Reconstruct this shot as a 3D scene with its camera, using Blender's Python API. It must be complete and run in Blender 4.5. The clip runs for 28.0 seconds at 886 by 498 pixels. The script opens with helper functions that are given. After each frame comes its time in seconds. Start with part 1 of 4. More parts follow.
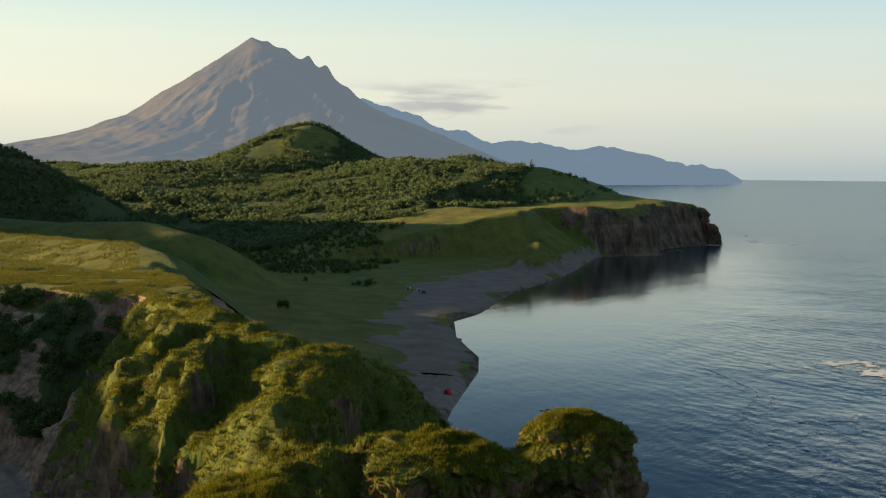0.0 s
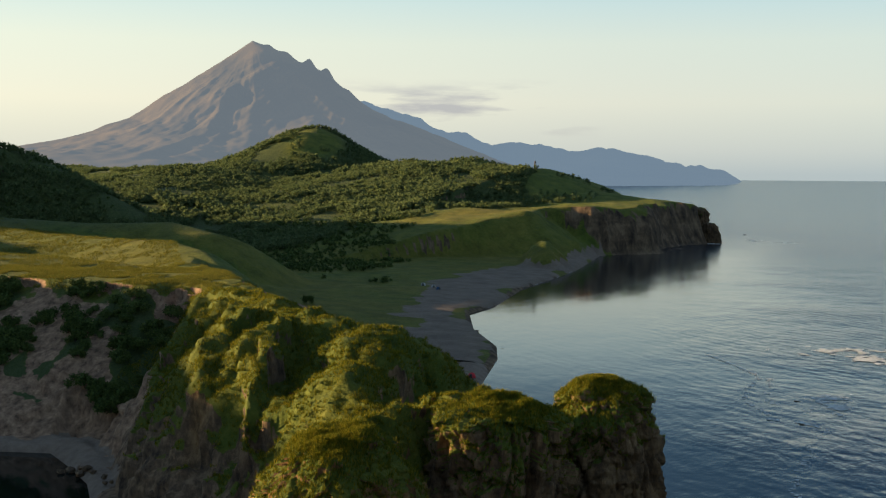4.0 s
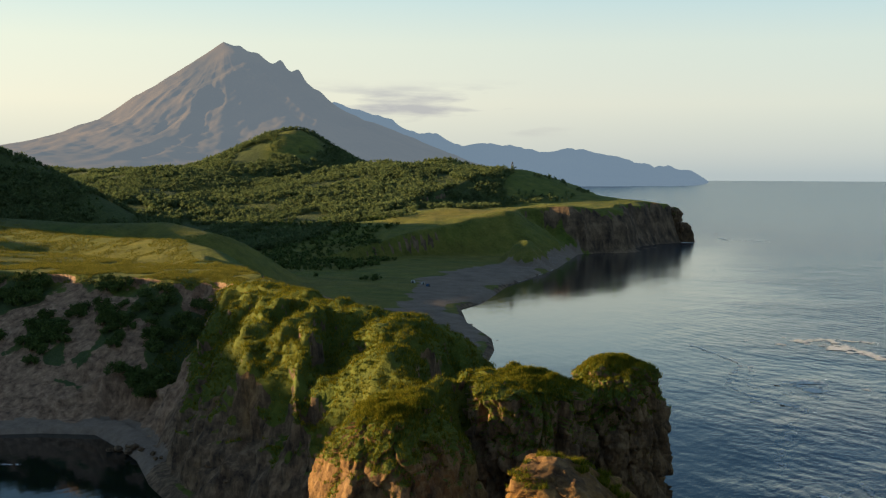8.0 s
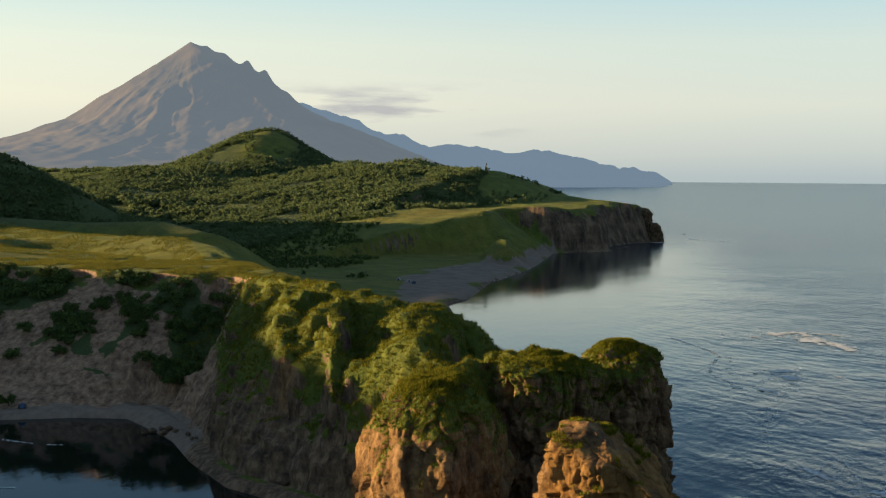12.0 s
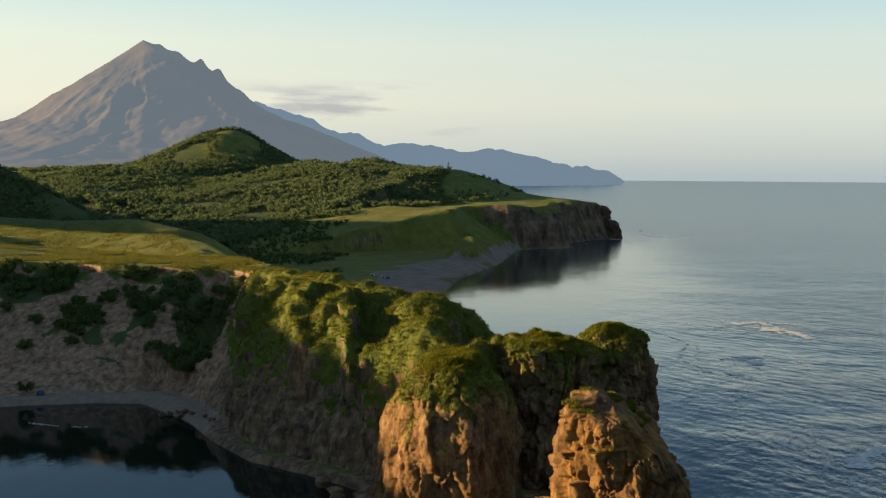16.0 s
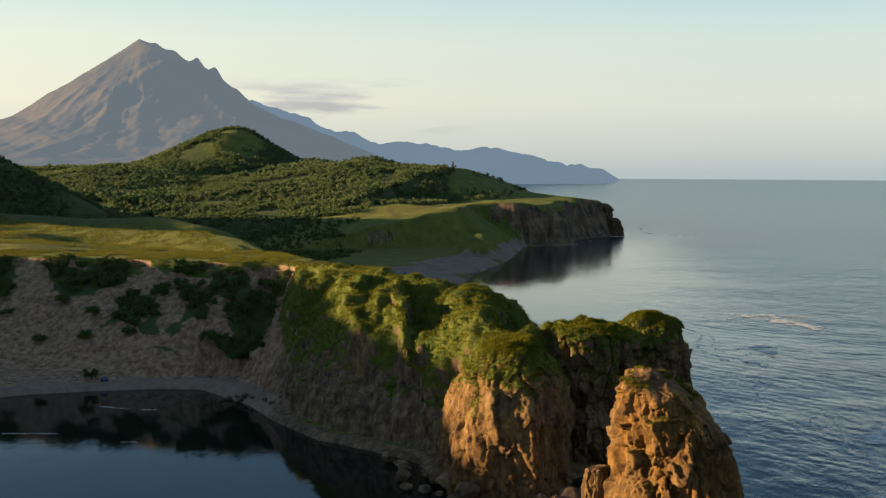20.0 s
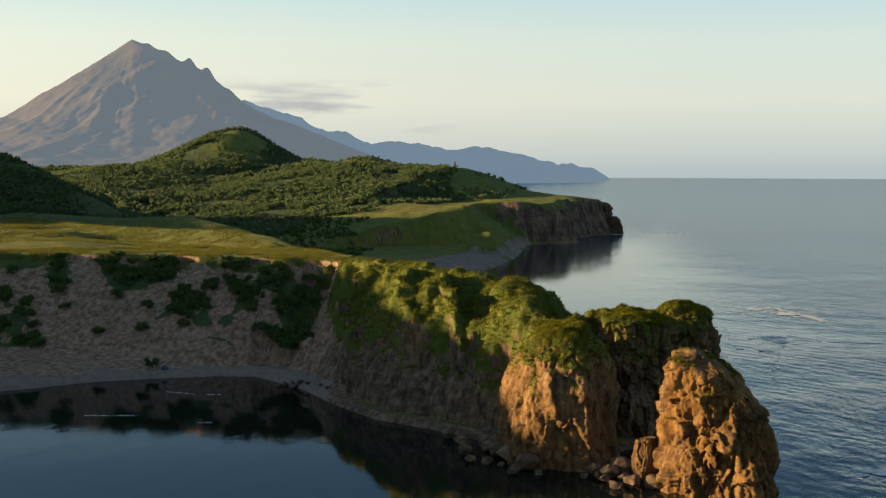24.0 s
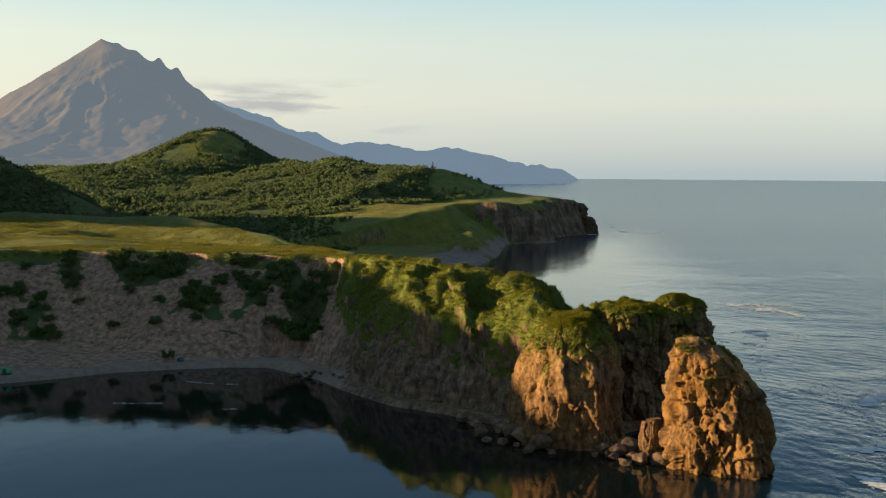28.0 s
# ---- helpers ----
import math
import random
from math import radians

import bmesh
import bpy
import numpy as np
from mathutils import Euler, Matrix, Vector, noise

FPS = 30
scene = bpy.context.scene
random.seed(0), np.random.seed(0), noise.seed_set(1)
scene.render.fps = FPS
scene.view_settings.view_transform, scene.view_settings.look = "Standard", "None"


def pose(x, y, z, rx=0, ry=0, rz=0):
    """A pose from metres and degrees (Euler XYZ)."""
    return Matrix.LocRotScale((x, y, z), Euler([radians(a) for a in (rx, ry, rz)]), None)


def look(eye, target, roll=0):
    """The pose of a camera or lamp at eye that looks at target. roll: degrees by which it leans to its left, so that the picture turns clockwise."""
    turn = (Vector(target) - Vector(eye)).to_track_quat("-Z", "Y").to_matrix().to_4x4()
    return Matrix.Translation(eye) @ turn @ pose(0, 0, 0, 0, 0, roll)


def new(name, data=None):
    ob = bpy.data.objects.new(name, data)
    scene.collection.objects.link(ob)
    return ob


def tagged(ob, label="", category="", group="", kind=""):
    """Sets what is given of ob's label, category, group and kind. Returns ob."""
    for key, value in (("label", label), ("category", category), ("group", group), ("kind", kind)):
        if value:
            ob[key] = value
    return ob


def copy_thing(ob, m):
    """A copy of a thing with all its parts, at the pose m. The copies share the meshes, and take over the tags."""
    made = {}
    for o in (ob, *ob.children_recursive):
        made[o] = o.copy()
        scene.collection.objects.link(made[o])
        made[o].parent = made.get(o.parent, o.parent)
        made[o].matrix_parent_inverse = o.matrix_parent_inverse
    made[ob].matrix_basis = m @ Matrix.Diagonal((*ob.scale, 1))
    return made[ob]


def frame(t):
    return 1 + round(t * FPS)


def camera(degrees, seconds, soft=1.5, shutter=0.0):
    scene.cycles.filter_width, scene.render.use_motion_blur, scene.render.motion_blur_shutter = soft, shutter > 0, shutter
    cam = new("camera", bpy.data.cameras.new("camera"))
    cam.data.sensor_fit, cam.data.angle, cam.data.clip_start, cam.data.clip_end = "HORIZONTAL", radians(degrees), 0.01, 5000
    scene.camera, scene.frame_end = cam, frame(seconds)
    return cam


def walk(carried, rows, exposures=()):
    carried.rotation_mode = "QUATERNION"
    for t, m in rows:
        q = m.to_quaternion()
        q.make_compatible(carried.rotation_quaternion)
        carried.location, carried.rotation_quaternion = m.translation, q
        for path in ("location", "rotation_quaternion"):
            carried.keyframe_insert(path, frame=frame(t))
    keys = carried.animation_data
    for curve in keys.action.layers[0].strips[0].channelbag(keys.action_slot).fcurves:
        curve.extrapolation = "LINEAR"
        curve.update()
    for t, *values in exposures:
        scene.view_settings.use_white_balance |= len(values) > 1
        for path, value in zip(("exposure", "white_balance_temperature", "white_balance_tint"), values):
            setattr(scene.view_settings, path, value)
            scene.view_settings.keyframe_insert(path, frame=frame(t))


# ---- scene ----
cam = camera(42.0, 28.0, soft=1.2)

# ---- the flight: seconds, place, turn to the left, tilt up, lean (degrees) ----
FLIGHT = (
    (0, 26.68, 165.70, 63.82, 21.651, -3.858, 0.572),
    (1, 28.20, 157.91, 63.77, 21.719, -3.854, 0.485),
    (2, 29.06, 150.79, 63.70, 21.691, -3.818, 0.465),
    (3, 29.99, 143.05, 63.79, 21.721, -3.795, 0.375),
    (3.5, 30.09, 139.46, 63.77, 21.713, -3.780, 0.346),
    (5.5, 29.73, 125.37, 63.89, 20.844, -3.761, 0.303),
    (6, 29.65, 122.10, 63.91, 20.667, -3.748, 0.260),
    (7, 28.96, 115.53, 64.04, 20.335, -3.748, 0.265),
    (8, 28.04, 109.45, 64.01, 20.023, -3.726, 0.255),
    (9, 26.89, 103.67, 64.03, 20.010, -3.730, 0.310),
    (10, 25.74, 97.83, 63.95, 19.962, -3.703, 0.360),
    (11, 24.81, 91.20, 64.02, 19.797, -3.687, 0.385),
    (11.5, 24.53, 87.97, 64.08, 19.135, -3.680, 0.375),
    (12, 24.07, 84.39, 64.13, 18.222, -3.677, 0.410),
    (12.5, 23.55, 81.15, 64.14, 17.642, -3.668, 0.430),
    (14.5, 21.32, 68.29, 64.08, 16.173, -3.654, 0.423),
    (15, 20.72, 65.39, 64.03, 15.904, -3.667, 0.385),
    (16, 19.17, 59.17, 64.13, 15.816, -3.727, 0.375),
    (17, 17.31, 52.19, 64.28, 15.748, -3.777, 0.366),
    (18, 15.27, 46.05, 64.36, 15.728, -3.787, 0.354),
    (19, 13.49, 40.08, 64.49, 15.454, -3.802, 0.350),
    (20, 11.27, 33.81, 64.50, 15.402, -3.814, 0.334),
    (21, 9.14, 27.11, 64.58, 15.182, -3.830, 0.290),
    (21.5, 8.02, 23.51, 64.63, 14.962, -3.843, 0.250),
    (23.5, 2.98, 8.64, 64.85, 14.806, -3.843, 0.205),
    (24, 1.95, 5.44, 64.95, 14.799, -3.847, 0.222),
    (25, 0.00, 0.00, 65.03, 14.806, -3.841, 0.264),
    (26, -1.77, -5.87, 65.08, 14.466, -3.828, 0.285),
    (27, -3.73, -11.14, 64.97, 14.285, -3.816, 0.345),
    (27.5, -4.57, -13.78, 64.88, 13.777, -3.802, 0.370),
    (28, -5.49, -16.20, 64.86, 13.152, -3.798, 0.376),
)


def flown(x, y, z, turn, tilt, lean):
    a, b = radians(turn), radians(tilt)
    ahead = Vector((-math.sin(a) * math.cos(b), math.cos(a) * math.cos(b), math.sin(b)))
    return look((x, y, z), Vector((x, y, z)) + ahead, lean)


walk(cam, [(t, flown(*row)) for t, *row in FLIGHT], exposures=[(0, 1.5), (28, 1.5)])

# ---- sky and sun ----
SUN_TURN, SUN_HEIGHT = 102.0, 10.0  # degrees to the left of +y, and above the sea
to_sun = Vector((-math.sin(radians(SUN_TURN)) * math.cos(radians(SUN_HEIGHT)),
                 math.cos(radians(SUN_TURN)) * math.cos(radians(SUN_HEIGHT)), math.sin(radians(SUN_HEIGHT))))
world = bpy.data.worlds.new("sky")
scene.world = world
world.use_nodes = True
wt = world.node_tree
sky = wt.nodes.new("ShaderNodeTexSky")
sky.sky_type, sky.sun_disc = "NISHITA", False
sky.sun_elevation, sky.sun_rotation = radians(SUN_HEIGHT), radians(-SUN_TURN)
sky.altitude, sky.air_density, sky.dust_density, sky.ozone_density = 60, 1.0, 0.6, 1.0


def sky_node(kind, **sets):
    node = wt.nodes.new("ShaderNode" + kind)
    for key, value in sets.items():
        node.inputs[key].default_value = value
    return node


def sky_maths(how, a, b):
    m = sky_node("Math")
    m.operation, m.use_clamp = how, how == "MULTIPLY"
    for value, socket in ((a, m.inputs[0]), (b, m.inputs[1])):
        if isinstance(value, (int, float)):
            socket.default_value = value
        else:
            wt.links.new(value, socket)
    return m.outputs[0]


def sky_ramp(value, stops):
    r = sky_node("ValToRGB")
    while len(r.color_ramp.elements) < len(stops):
        r.color_ramp.elements.new(0.5)
    for e, (at, colour) in zip(r.color_ramp.elements, stops):
        e.position, e.color = at, (*colour, 1)
    wt.links.new(value, r.inputs["Fac"])
    return r.outputs["Color"]


def sky_mix(how, fac, a, b):
    m = sky_node("Mix")
    m.data_type, m.blend_type = "RGBA", how
    m.clamp_result = False
    for value, socket in ((fac, m.inputs["Factor"]), (a, m.inputs["A"]), (b, m.inputs["B"])):
        if isinstance(value, (int, float)):
            socket.default_value = value
        elif isinstance(value, tuple):
            socket.default_value = (*value, 1)
        else:
            wt.links.new(value, socket)
    return m.outputs["Result"]


# evening haze over the clear sky: pale near the sea, bluer above, warmer towards the sun
way = sky_node("TexCoord").outputs["Generated"]
axes = sky_node("SeparateXYZ")
wt.links.new(way, axes.inputs[0])
haze = sky_ramp(axes.outputs["Z"], [(0.0, (0.155, 0.175, 0.18)), (0.02, (0.195, 0.203, 0.193)), (0.06, (0.25, 0.245, 0.206)), (0.11, (0.238, 0.254, 0.217)), (0.155, (0.182, 0.236, 0.235)),
                                    (0.19, (0.078, 0.122, 0.15)), (0.24, (0.036, 0.070, 0.108)), (0.36, (0.03, 0.064, 0.11)), (0.6, (0.062, 0.094, 0.136)), (1.0, (0.06, 0.09, 0.13))])
warm = sky_ramp(sky_maths("ADD", sky_maths("MULTIPLY", axes.outputs["X"], -0.5), 0.5), [(0.3, (0.83, 0.92, 1.0)), (0.62, (1.0, 1.0, 1.0)), (0.9, (1.25, 1.17, 1.05))])
haze = sky_mix("MULTIPLY", 1.0, haze, warm)
# thin grey cloud streaks low over the mountains
drawn = sky_node("Mapping")
drawn.inputs["Scale"].default_value, drawn.inputs["Location"].default_value = (9, 9, 62), (3.7, 0.75, 0.95)
wt.links.new(way, drawn.inputs["Vector"])
puff = sky_node("TexNoise", Scale=1.0, Detail=5.0, Roughness=0.55)
wt.links.new(drawn.outputs["Vector"], puff.inputs["Vector"])
band = sky_ramp(axes.outputs["Z"], [(0.03, (0,) * 3), (0.042, (1,) * 3), (0.066, (1,) * 3), (0.08, (0,) * 3)])
aside = sky_ramp(sky_maths("MULTIPLY", axes.outputs["X"], -1.0), [(0.23, (0,) * 3), (0.28, (1,) * 3), (0.42, (1,) * 3), (0.48, (0,) * 3)])
streak = sky_maths("MULTIPLY", sky_maths("MULTIPLY", sky_ramp(puff.outputs["Fac"], [(0.47, (0,) * 3), (0.63, (1,) * 3)]), band), aside)
haze = sky_mix("MIX", sky_maths("MULTIPLY", streak, 0.8), haze, (0.135, 0.128, 0.14))
total = sky_mix("ADD", 1.0, haze, sky_mix("MULTIPLY", 1.0, sky.outputs["Color"], (0.006, 0.008, 0.0105)))
wt.nodes["Background"].inputs["Strength"].default_value = 1.0
wt.links.new(total, wt.nodes["Background"].inputs["Color"])
sun = new("sun", bpy.data.lights.new("sun", "SUN"))
sun.data.energy, sun.data.angle, sun.data.color = 5.0, radians(0.6), (1.0, 0.70, 0.36)
sun.matrix_world = look(to_sun * 900, (0, 0, 0))


# ---- noise on arrays ----
def lattice(ix, iy, iz, seed):
    h = (ix * 374761393 + iy * 668265263 + iz * 2147483647 * 3 + seed * 1274126177) & 0xFFFFFFFF
    h = ((h ^ (h >> 13)) * 1274126177) & 0xFFFFFFFF
    h = ((h ^ (h >> 16)) * 2246822519) & 0xFFFFFFFF
    return ((h ^ (h >> 15)) & 0xFFFFFF) / float(0xFFFFFF) * 2 - 1


def smooth_noise(x, y, z, seed=0):
    x, y, z = np.broadcast_arrays(np.asarray(x, float), np.asarray(y, float), np.asarray(z, float))
    fx, fy, fz = np.floor(x), np.floor(y), np.floor(z)
    ix, iy, iz = fx.astype(np.int64), fy.astype(np.int64), fz.astype(np.int64)
    u, v, w = x - fx, y - fy, z - fz
    u, v, w = u * u * (3 - 2 * u), v * v * (3 - 2 * v), w * w * (3 - 2 * w)
    total = 0.0
    for dx in (0, 1):
        for dy in (0, 1):
            for dz in (0, 1):
                weight = (u if dx else 1 - u) * (v if dy else 1 - v) * (w if dz else 1 - w)
                total = total + weight * lattice(ix + dx, iy + dy, iz + dz, seed)
    return total


def fractal(x, y, z=0.0, size=10.0, octaves=4, seed=0, gain=0.5):
    out, amp, f = 0.0, 1.0, 1.0 / size
    for n in range(octaves):
        out = out + amp * smooth_noise(x * f, y * f, z * f, seed + n)
        amp, f = amp * gain, f * 2.03
    return out


def ridged(x, y, z=0.0, size=10.0, octaves=4, seed=0):
    out, amp, f, norm = 0.0, 1.0, 1.0 / size, 0.0
    for n in range(octaves):
        out = out + amp * (1 - np.abs(smooth_noise(x * f, y * f, z * f, seed + n)) * 2)
        norm += amp
        amp, f = amp * 0.5, f * 2.03
    return out / norm


def crag(x, y, z, seed):
    """Broken rock: ribs, blocks, cracks, edges and pits, in metres."""
    ribs = fractal(x, y, z * 0.25, 9.0, 3, seed) * 1.2
    out = ribs
    for size, deep in ((5.5, 1.3), (2.4, 0.6)):
        step = smooth_noise((x + 0.35 * z) / size, (y - 0.3 * z) / size, (z + 0.5 * x) / size / 1.7, seed + 5) * 3.0
        out = out + (np.round(step) * 0.85 + step * 0.15) / 3.0 * deep
    out = out - 1.1 * np.exp(-np.abs(smooth_noise((x + 0.15 * z) / 6.5, y / 6.5, z / 30.0, seed + 7)) / 0.05)
    out = out - 0.7 * np.exp(-np.abs(smooth_noise((x + z) / 12.0, y / 12.0, (z - x) / 8.0, seed + 8)) / 0.04)
    return out + (ridged(x, y, z * 0.7, 2.6, 3, seed + 9) - 0.45) * 0.7 + fractal(x, y, z, 1.0, 3, seed + 13, 0.6) * 0.22


def blocks(x, y, z, size, count, seed):
    """Broken blocks with cracks between: cells taller than wide, each standing out and leaning a little by itself."""
    rng = np.random.default_rng(seed)
    p = np.stack([x.ravel(), y.ravel(), z.ravel() * 0.5], -1).astype(np.float32)
    p = p + np.stack([fractal(p[:, 0], p[:, 1], p[:, 2], size * 0.6, 2, seed + k) for k in (1, 2, 3)], -1).astype(np.float32) * size * 0.22
    mids = p[rng.choice(len(p), count)]
    out_by, lean = rng.normal(0, 0.13, count) * size, rng.normal(0, 0.2, (count, 3))
    push = np.empty(len(p))
    for a in range(0, len(p), 8000):
        q = p[a:a + 8000]
        far = (q * q).sum(1)[:, None] + (mids * mids).sum(1)[None] - 2 * q @ mids.T
        own, line = far.argmin(1), np.arange(len(q))
        one = np.sqrt(np.maximum(far[line, own], 0))
        far[line, own] = 1e9
        crack = np.exp(-(np.sqrt(np.maximum(far.min(1), 0)) - one) / (0.09 * size))
        push[a:a + 8000] = out_by[own] + ((q - mids[own]) * lean[own]).sum(1) - 0.11 * size * crack
    return push.reshape(x.shape)


def blend(a, b, x):
    s = np.clip((x - a) / (b - a), 0, 1)
    return s * s * (3 - 2 * s)


def to_line(x, y, line, sided=False):
    """Distance to a polyline of (x, y, ...) and, where given, its height there; the way along it; and, asked for, its side (left above zero)."""
    side = np.zeros(x.shape)
    best, height, along, run = np.full(x.shape, 1e9), np.zeros(x.shape), np.zeros(x.shape), 0.0
    for a, b in zip(line, line[1:]):
        dx, dy = b[0] - a[0], b[1] - a[1]
        length = math.hypot(dx, dy)
        k = np.clip(((x - a[0]) * dx + (y - a[1]) * dy) / length ** 2, 0, 1)
        far = np.hypot(x - a[0] - k * dx, y - a[1] - k * dy)
        near = far < best
        best = np.where(near, far, best)
        along = np.where(near, run + k * length, along)
        if len(a) > 2:
            height = np.where(near, a[2] + k * (b[2] - a[2]), height)
        if sided:
            side = np.where(near, dx * (y - a[1]) - dy * (x - a[0]), side)
        run += length
    return (best, height, along, side) if sided else (best, height, along)


def inside(x, y, ring):
    """Signed distance to a closed outline, positive within."""
    far = to_line(x, y, [*ring, ring[0]])[0]
    within = np.zeros(x.shape, bool)
    for a, b in zip(ring, [*ring[1:], ring[0]]):
        cross = (a[1] > y) != (b[1] > y)
        if a[1] != b[1]:
            within ^= cross & (x < a[0] + (y - a[1]) / (b[1] - a[1]) * (b[0] - a[0]))
    return np.where(within, far, -far)


def softmax(a, b, k):
    h = np.clip(0.5 + 0.5 * (a - b) / k, 0, 1)
    return b + (a - b) * h + k * h * (1 - h)


def softmin(a, b, k):
    return -softmax(-a, -b, k)


# ---- the plan: coast, crests, plateaus ----
SEA = -1.6  # the water's level
COAST = ((-900, -400), (-420, 90), (-330, 190), (-265, 255), (-221, 300), (-209, 312), (-197, 327), (-182, 337), (-166, 346),
         (-151, 350), (-138, 341), (-125, 331), (-110, 314), (-92, 298), (-75, 291), (-64, 285), (-55, 278), (-48, 272),
         (-36, 272), (-28, 280), (-22, 288), (-13, 299), (-18, 311), (-30, 316), (-38, 328), (-33, 342),
         (-34, 358), (-46, 374), (-58, 400), (-70, 421), (-82, 436), (-88, 457), (-102, 517), (-112, 545),
         (-137, 588), (-157, 637), (-156, 673), (-170, 762), (-171, 824), (-175, 898), (-184, 966), (-194, 1040), (-178, 1062), (-158, 1076), (-152, 1092),
         (-164, 1120), (-165, 1163), (-156, 1205), (-139, 1240), (-148, 1285), (-190, 1315), (-235, 1370), (-300, 1500), (-430, 1900),
         (-590, 2500), (-840, 3300), (-1300, 4900), (-5200, 4900), (-5200, -400))
PLATEAU = ((-135, 391), (-121, 383), (-124, 398), (-152, 426), (-192, 466), (-240, 530), (-300, 574), (-420, 640), (-760, 600),
           (-760, 160), (-330, 300), (-281, 392), (-258, 399), (-224, 403), (-190, 403), (-166, 401), (-150, 399))
DIP = ((-300, 505), (-262, 497), (-235, 492), (-205, 478), (-175, 455))
RIM = ((-420, 600, 37), (-337, 560, 35), (-290, 540, 35), (-239, 520, 36.2), (-210, 500, 34.3), (-180, 470, 28.5))  # fold above the valley
RIDGE = ((-142, 394, 32.0), (-126, 379, 34.0), (-111, 371, 34.9), (-100, 358, 35.2), (-88, 350, 34.2), (-67, 340, 33.2), (-61, 319, 30.2),
         (-54.5, 307, 29.4), (-47, 300, 27.0), (-39, 296, 29.0), (-33.4, 296, 31.5), (-24, 300, 30.0))
SHOULDER = ((-67, 340, 33.2), (-60.4, 347, 28.6), (-55, 352, 25.2), (-49.5, 357, 23.0), (-46.5, 357.5, 20.0), (-44, 358, 12.0))
# spurs down to the cove: crest with heights, and the fall to the west and to the east of it
SPURS = ((((-119, 370, 33.0), (-121, 361, 28.0), (-124, 350, 20.0), (-126, 341, 9.0)), 0.62, 1.0),
         (((-106, 362, 34.5), (-98, 342, 32.2), (-95, 327, 29.6), (-87, 313, 25.2), (-83, 305, 13.0)), 1.0, 2.0),
         (((-90, 350, 34.2), (-85, 331, 31.9), (-76, 317, 28.6), (-74, 309, 24.5), (-67, 299, 16.5)), 0.95, 2.0),
         (((-70, 341, 33.0), (-62, 319, 30.4), (-54.7, 307, 29.5), (-55.5, 300, 22.5), (-60, 292, 11.0)), 0.95, 1.9),
         (((-38, 292, 29.8), (-41, 282, 29.0), (-48, 280, 23.5), (-54, 279, 15.0)), 1.0, 1.8))
HOLLOW = ((-152, 397), (-147, 380), (-141, 362), (-139, 350))  # gully full of bushes between the clay cliff and the green ridge
SIDE_SPUR = ((-440, 640, 38), (-382, 652, 35), (-344, 668, 36), (-305, 653, 31), (-285, 640, 18), (-272, 632, 8))
# First three crest points: unseen stretch added to shade the valley and beach.
LEFT_HILL = ((-690, 520, 96), (-700, 640, 104), (-720, 720, 112), (-700, 830, 104), (-631, 880, 78), (-598, 880, 66), (-560, 880, 49), (-524, 880, 33), (-495, 880, 22))
SHADE_HILL = ((-560, 60, 50), (-450, 120, 62), (-440, 152, 73), (-440, 174, 77), (-440, 192, 82), (-440, 225, 87), (-440, 264, 88), (-440, 295, 87), (-440, 322, 86), (-441, 342, 80), (-443, 350, 75), (-444, 357, 66), (-446, 370, 46))  # unseen hill added to shade the cove; stands beside it, beyond the picture's edge
FAR_EDGE = ((-310, 895, 2), (-286, 925, 12), (-264, 955, 24), (-240, 986, 35))
FAR_SPUR = ((-201, 908, 17), (-195, 894, 17), (-189, 880, 11), (-182, 867, 2))
FAR_PLATEAU = ((-238, 985), (-196, 1068), (-172, 1108), (-168, 1160), (-164, 1210), (-160, 1262), (-230, 1290), (-330, 1300), (-380, 1200),
               (-420, 1100), (-340, 1030))
FOREST_HILL = ((-200, 1246, 40), (-229, 1255, 43.5), (-255, 1262, 47), (-295, 1275, 62), (-321, 1283, 71), (-361, 1285, 71), (-431, 1295, 71), (-486, 1330, 69), (-588, 1480, 70))
CONE_BASE = ((-1294, 1700, 72), (-1181, 1700, 66), (-1005, 1600, 66), (-841, 1450, 64), (-735, 1250, 65), (-682, 1488, 62), (-588, 1500, 68))
CONE = (-682, 1488, 62, 59)  # x, y, foot and rise of the round hill before the volcano
DOMES = ((-775, 2322, 100, 280, 280), (-900, 2290, 96, 300, 280))  # x, y, height, breadth, depth


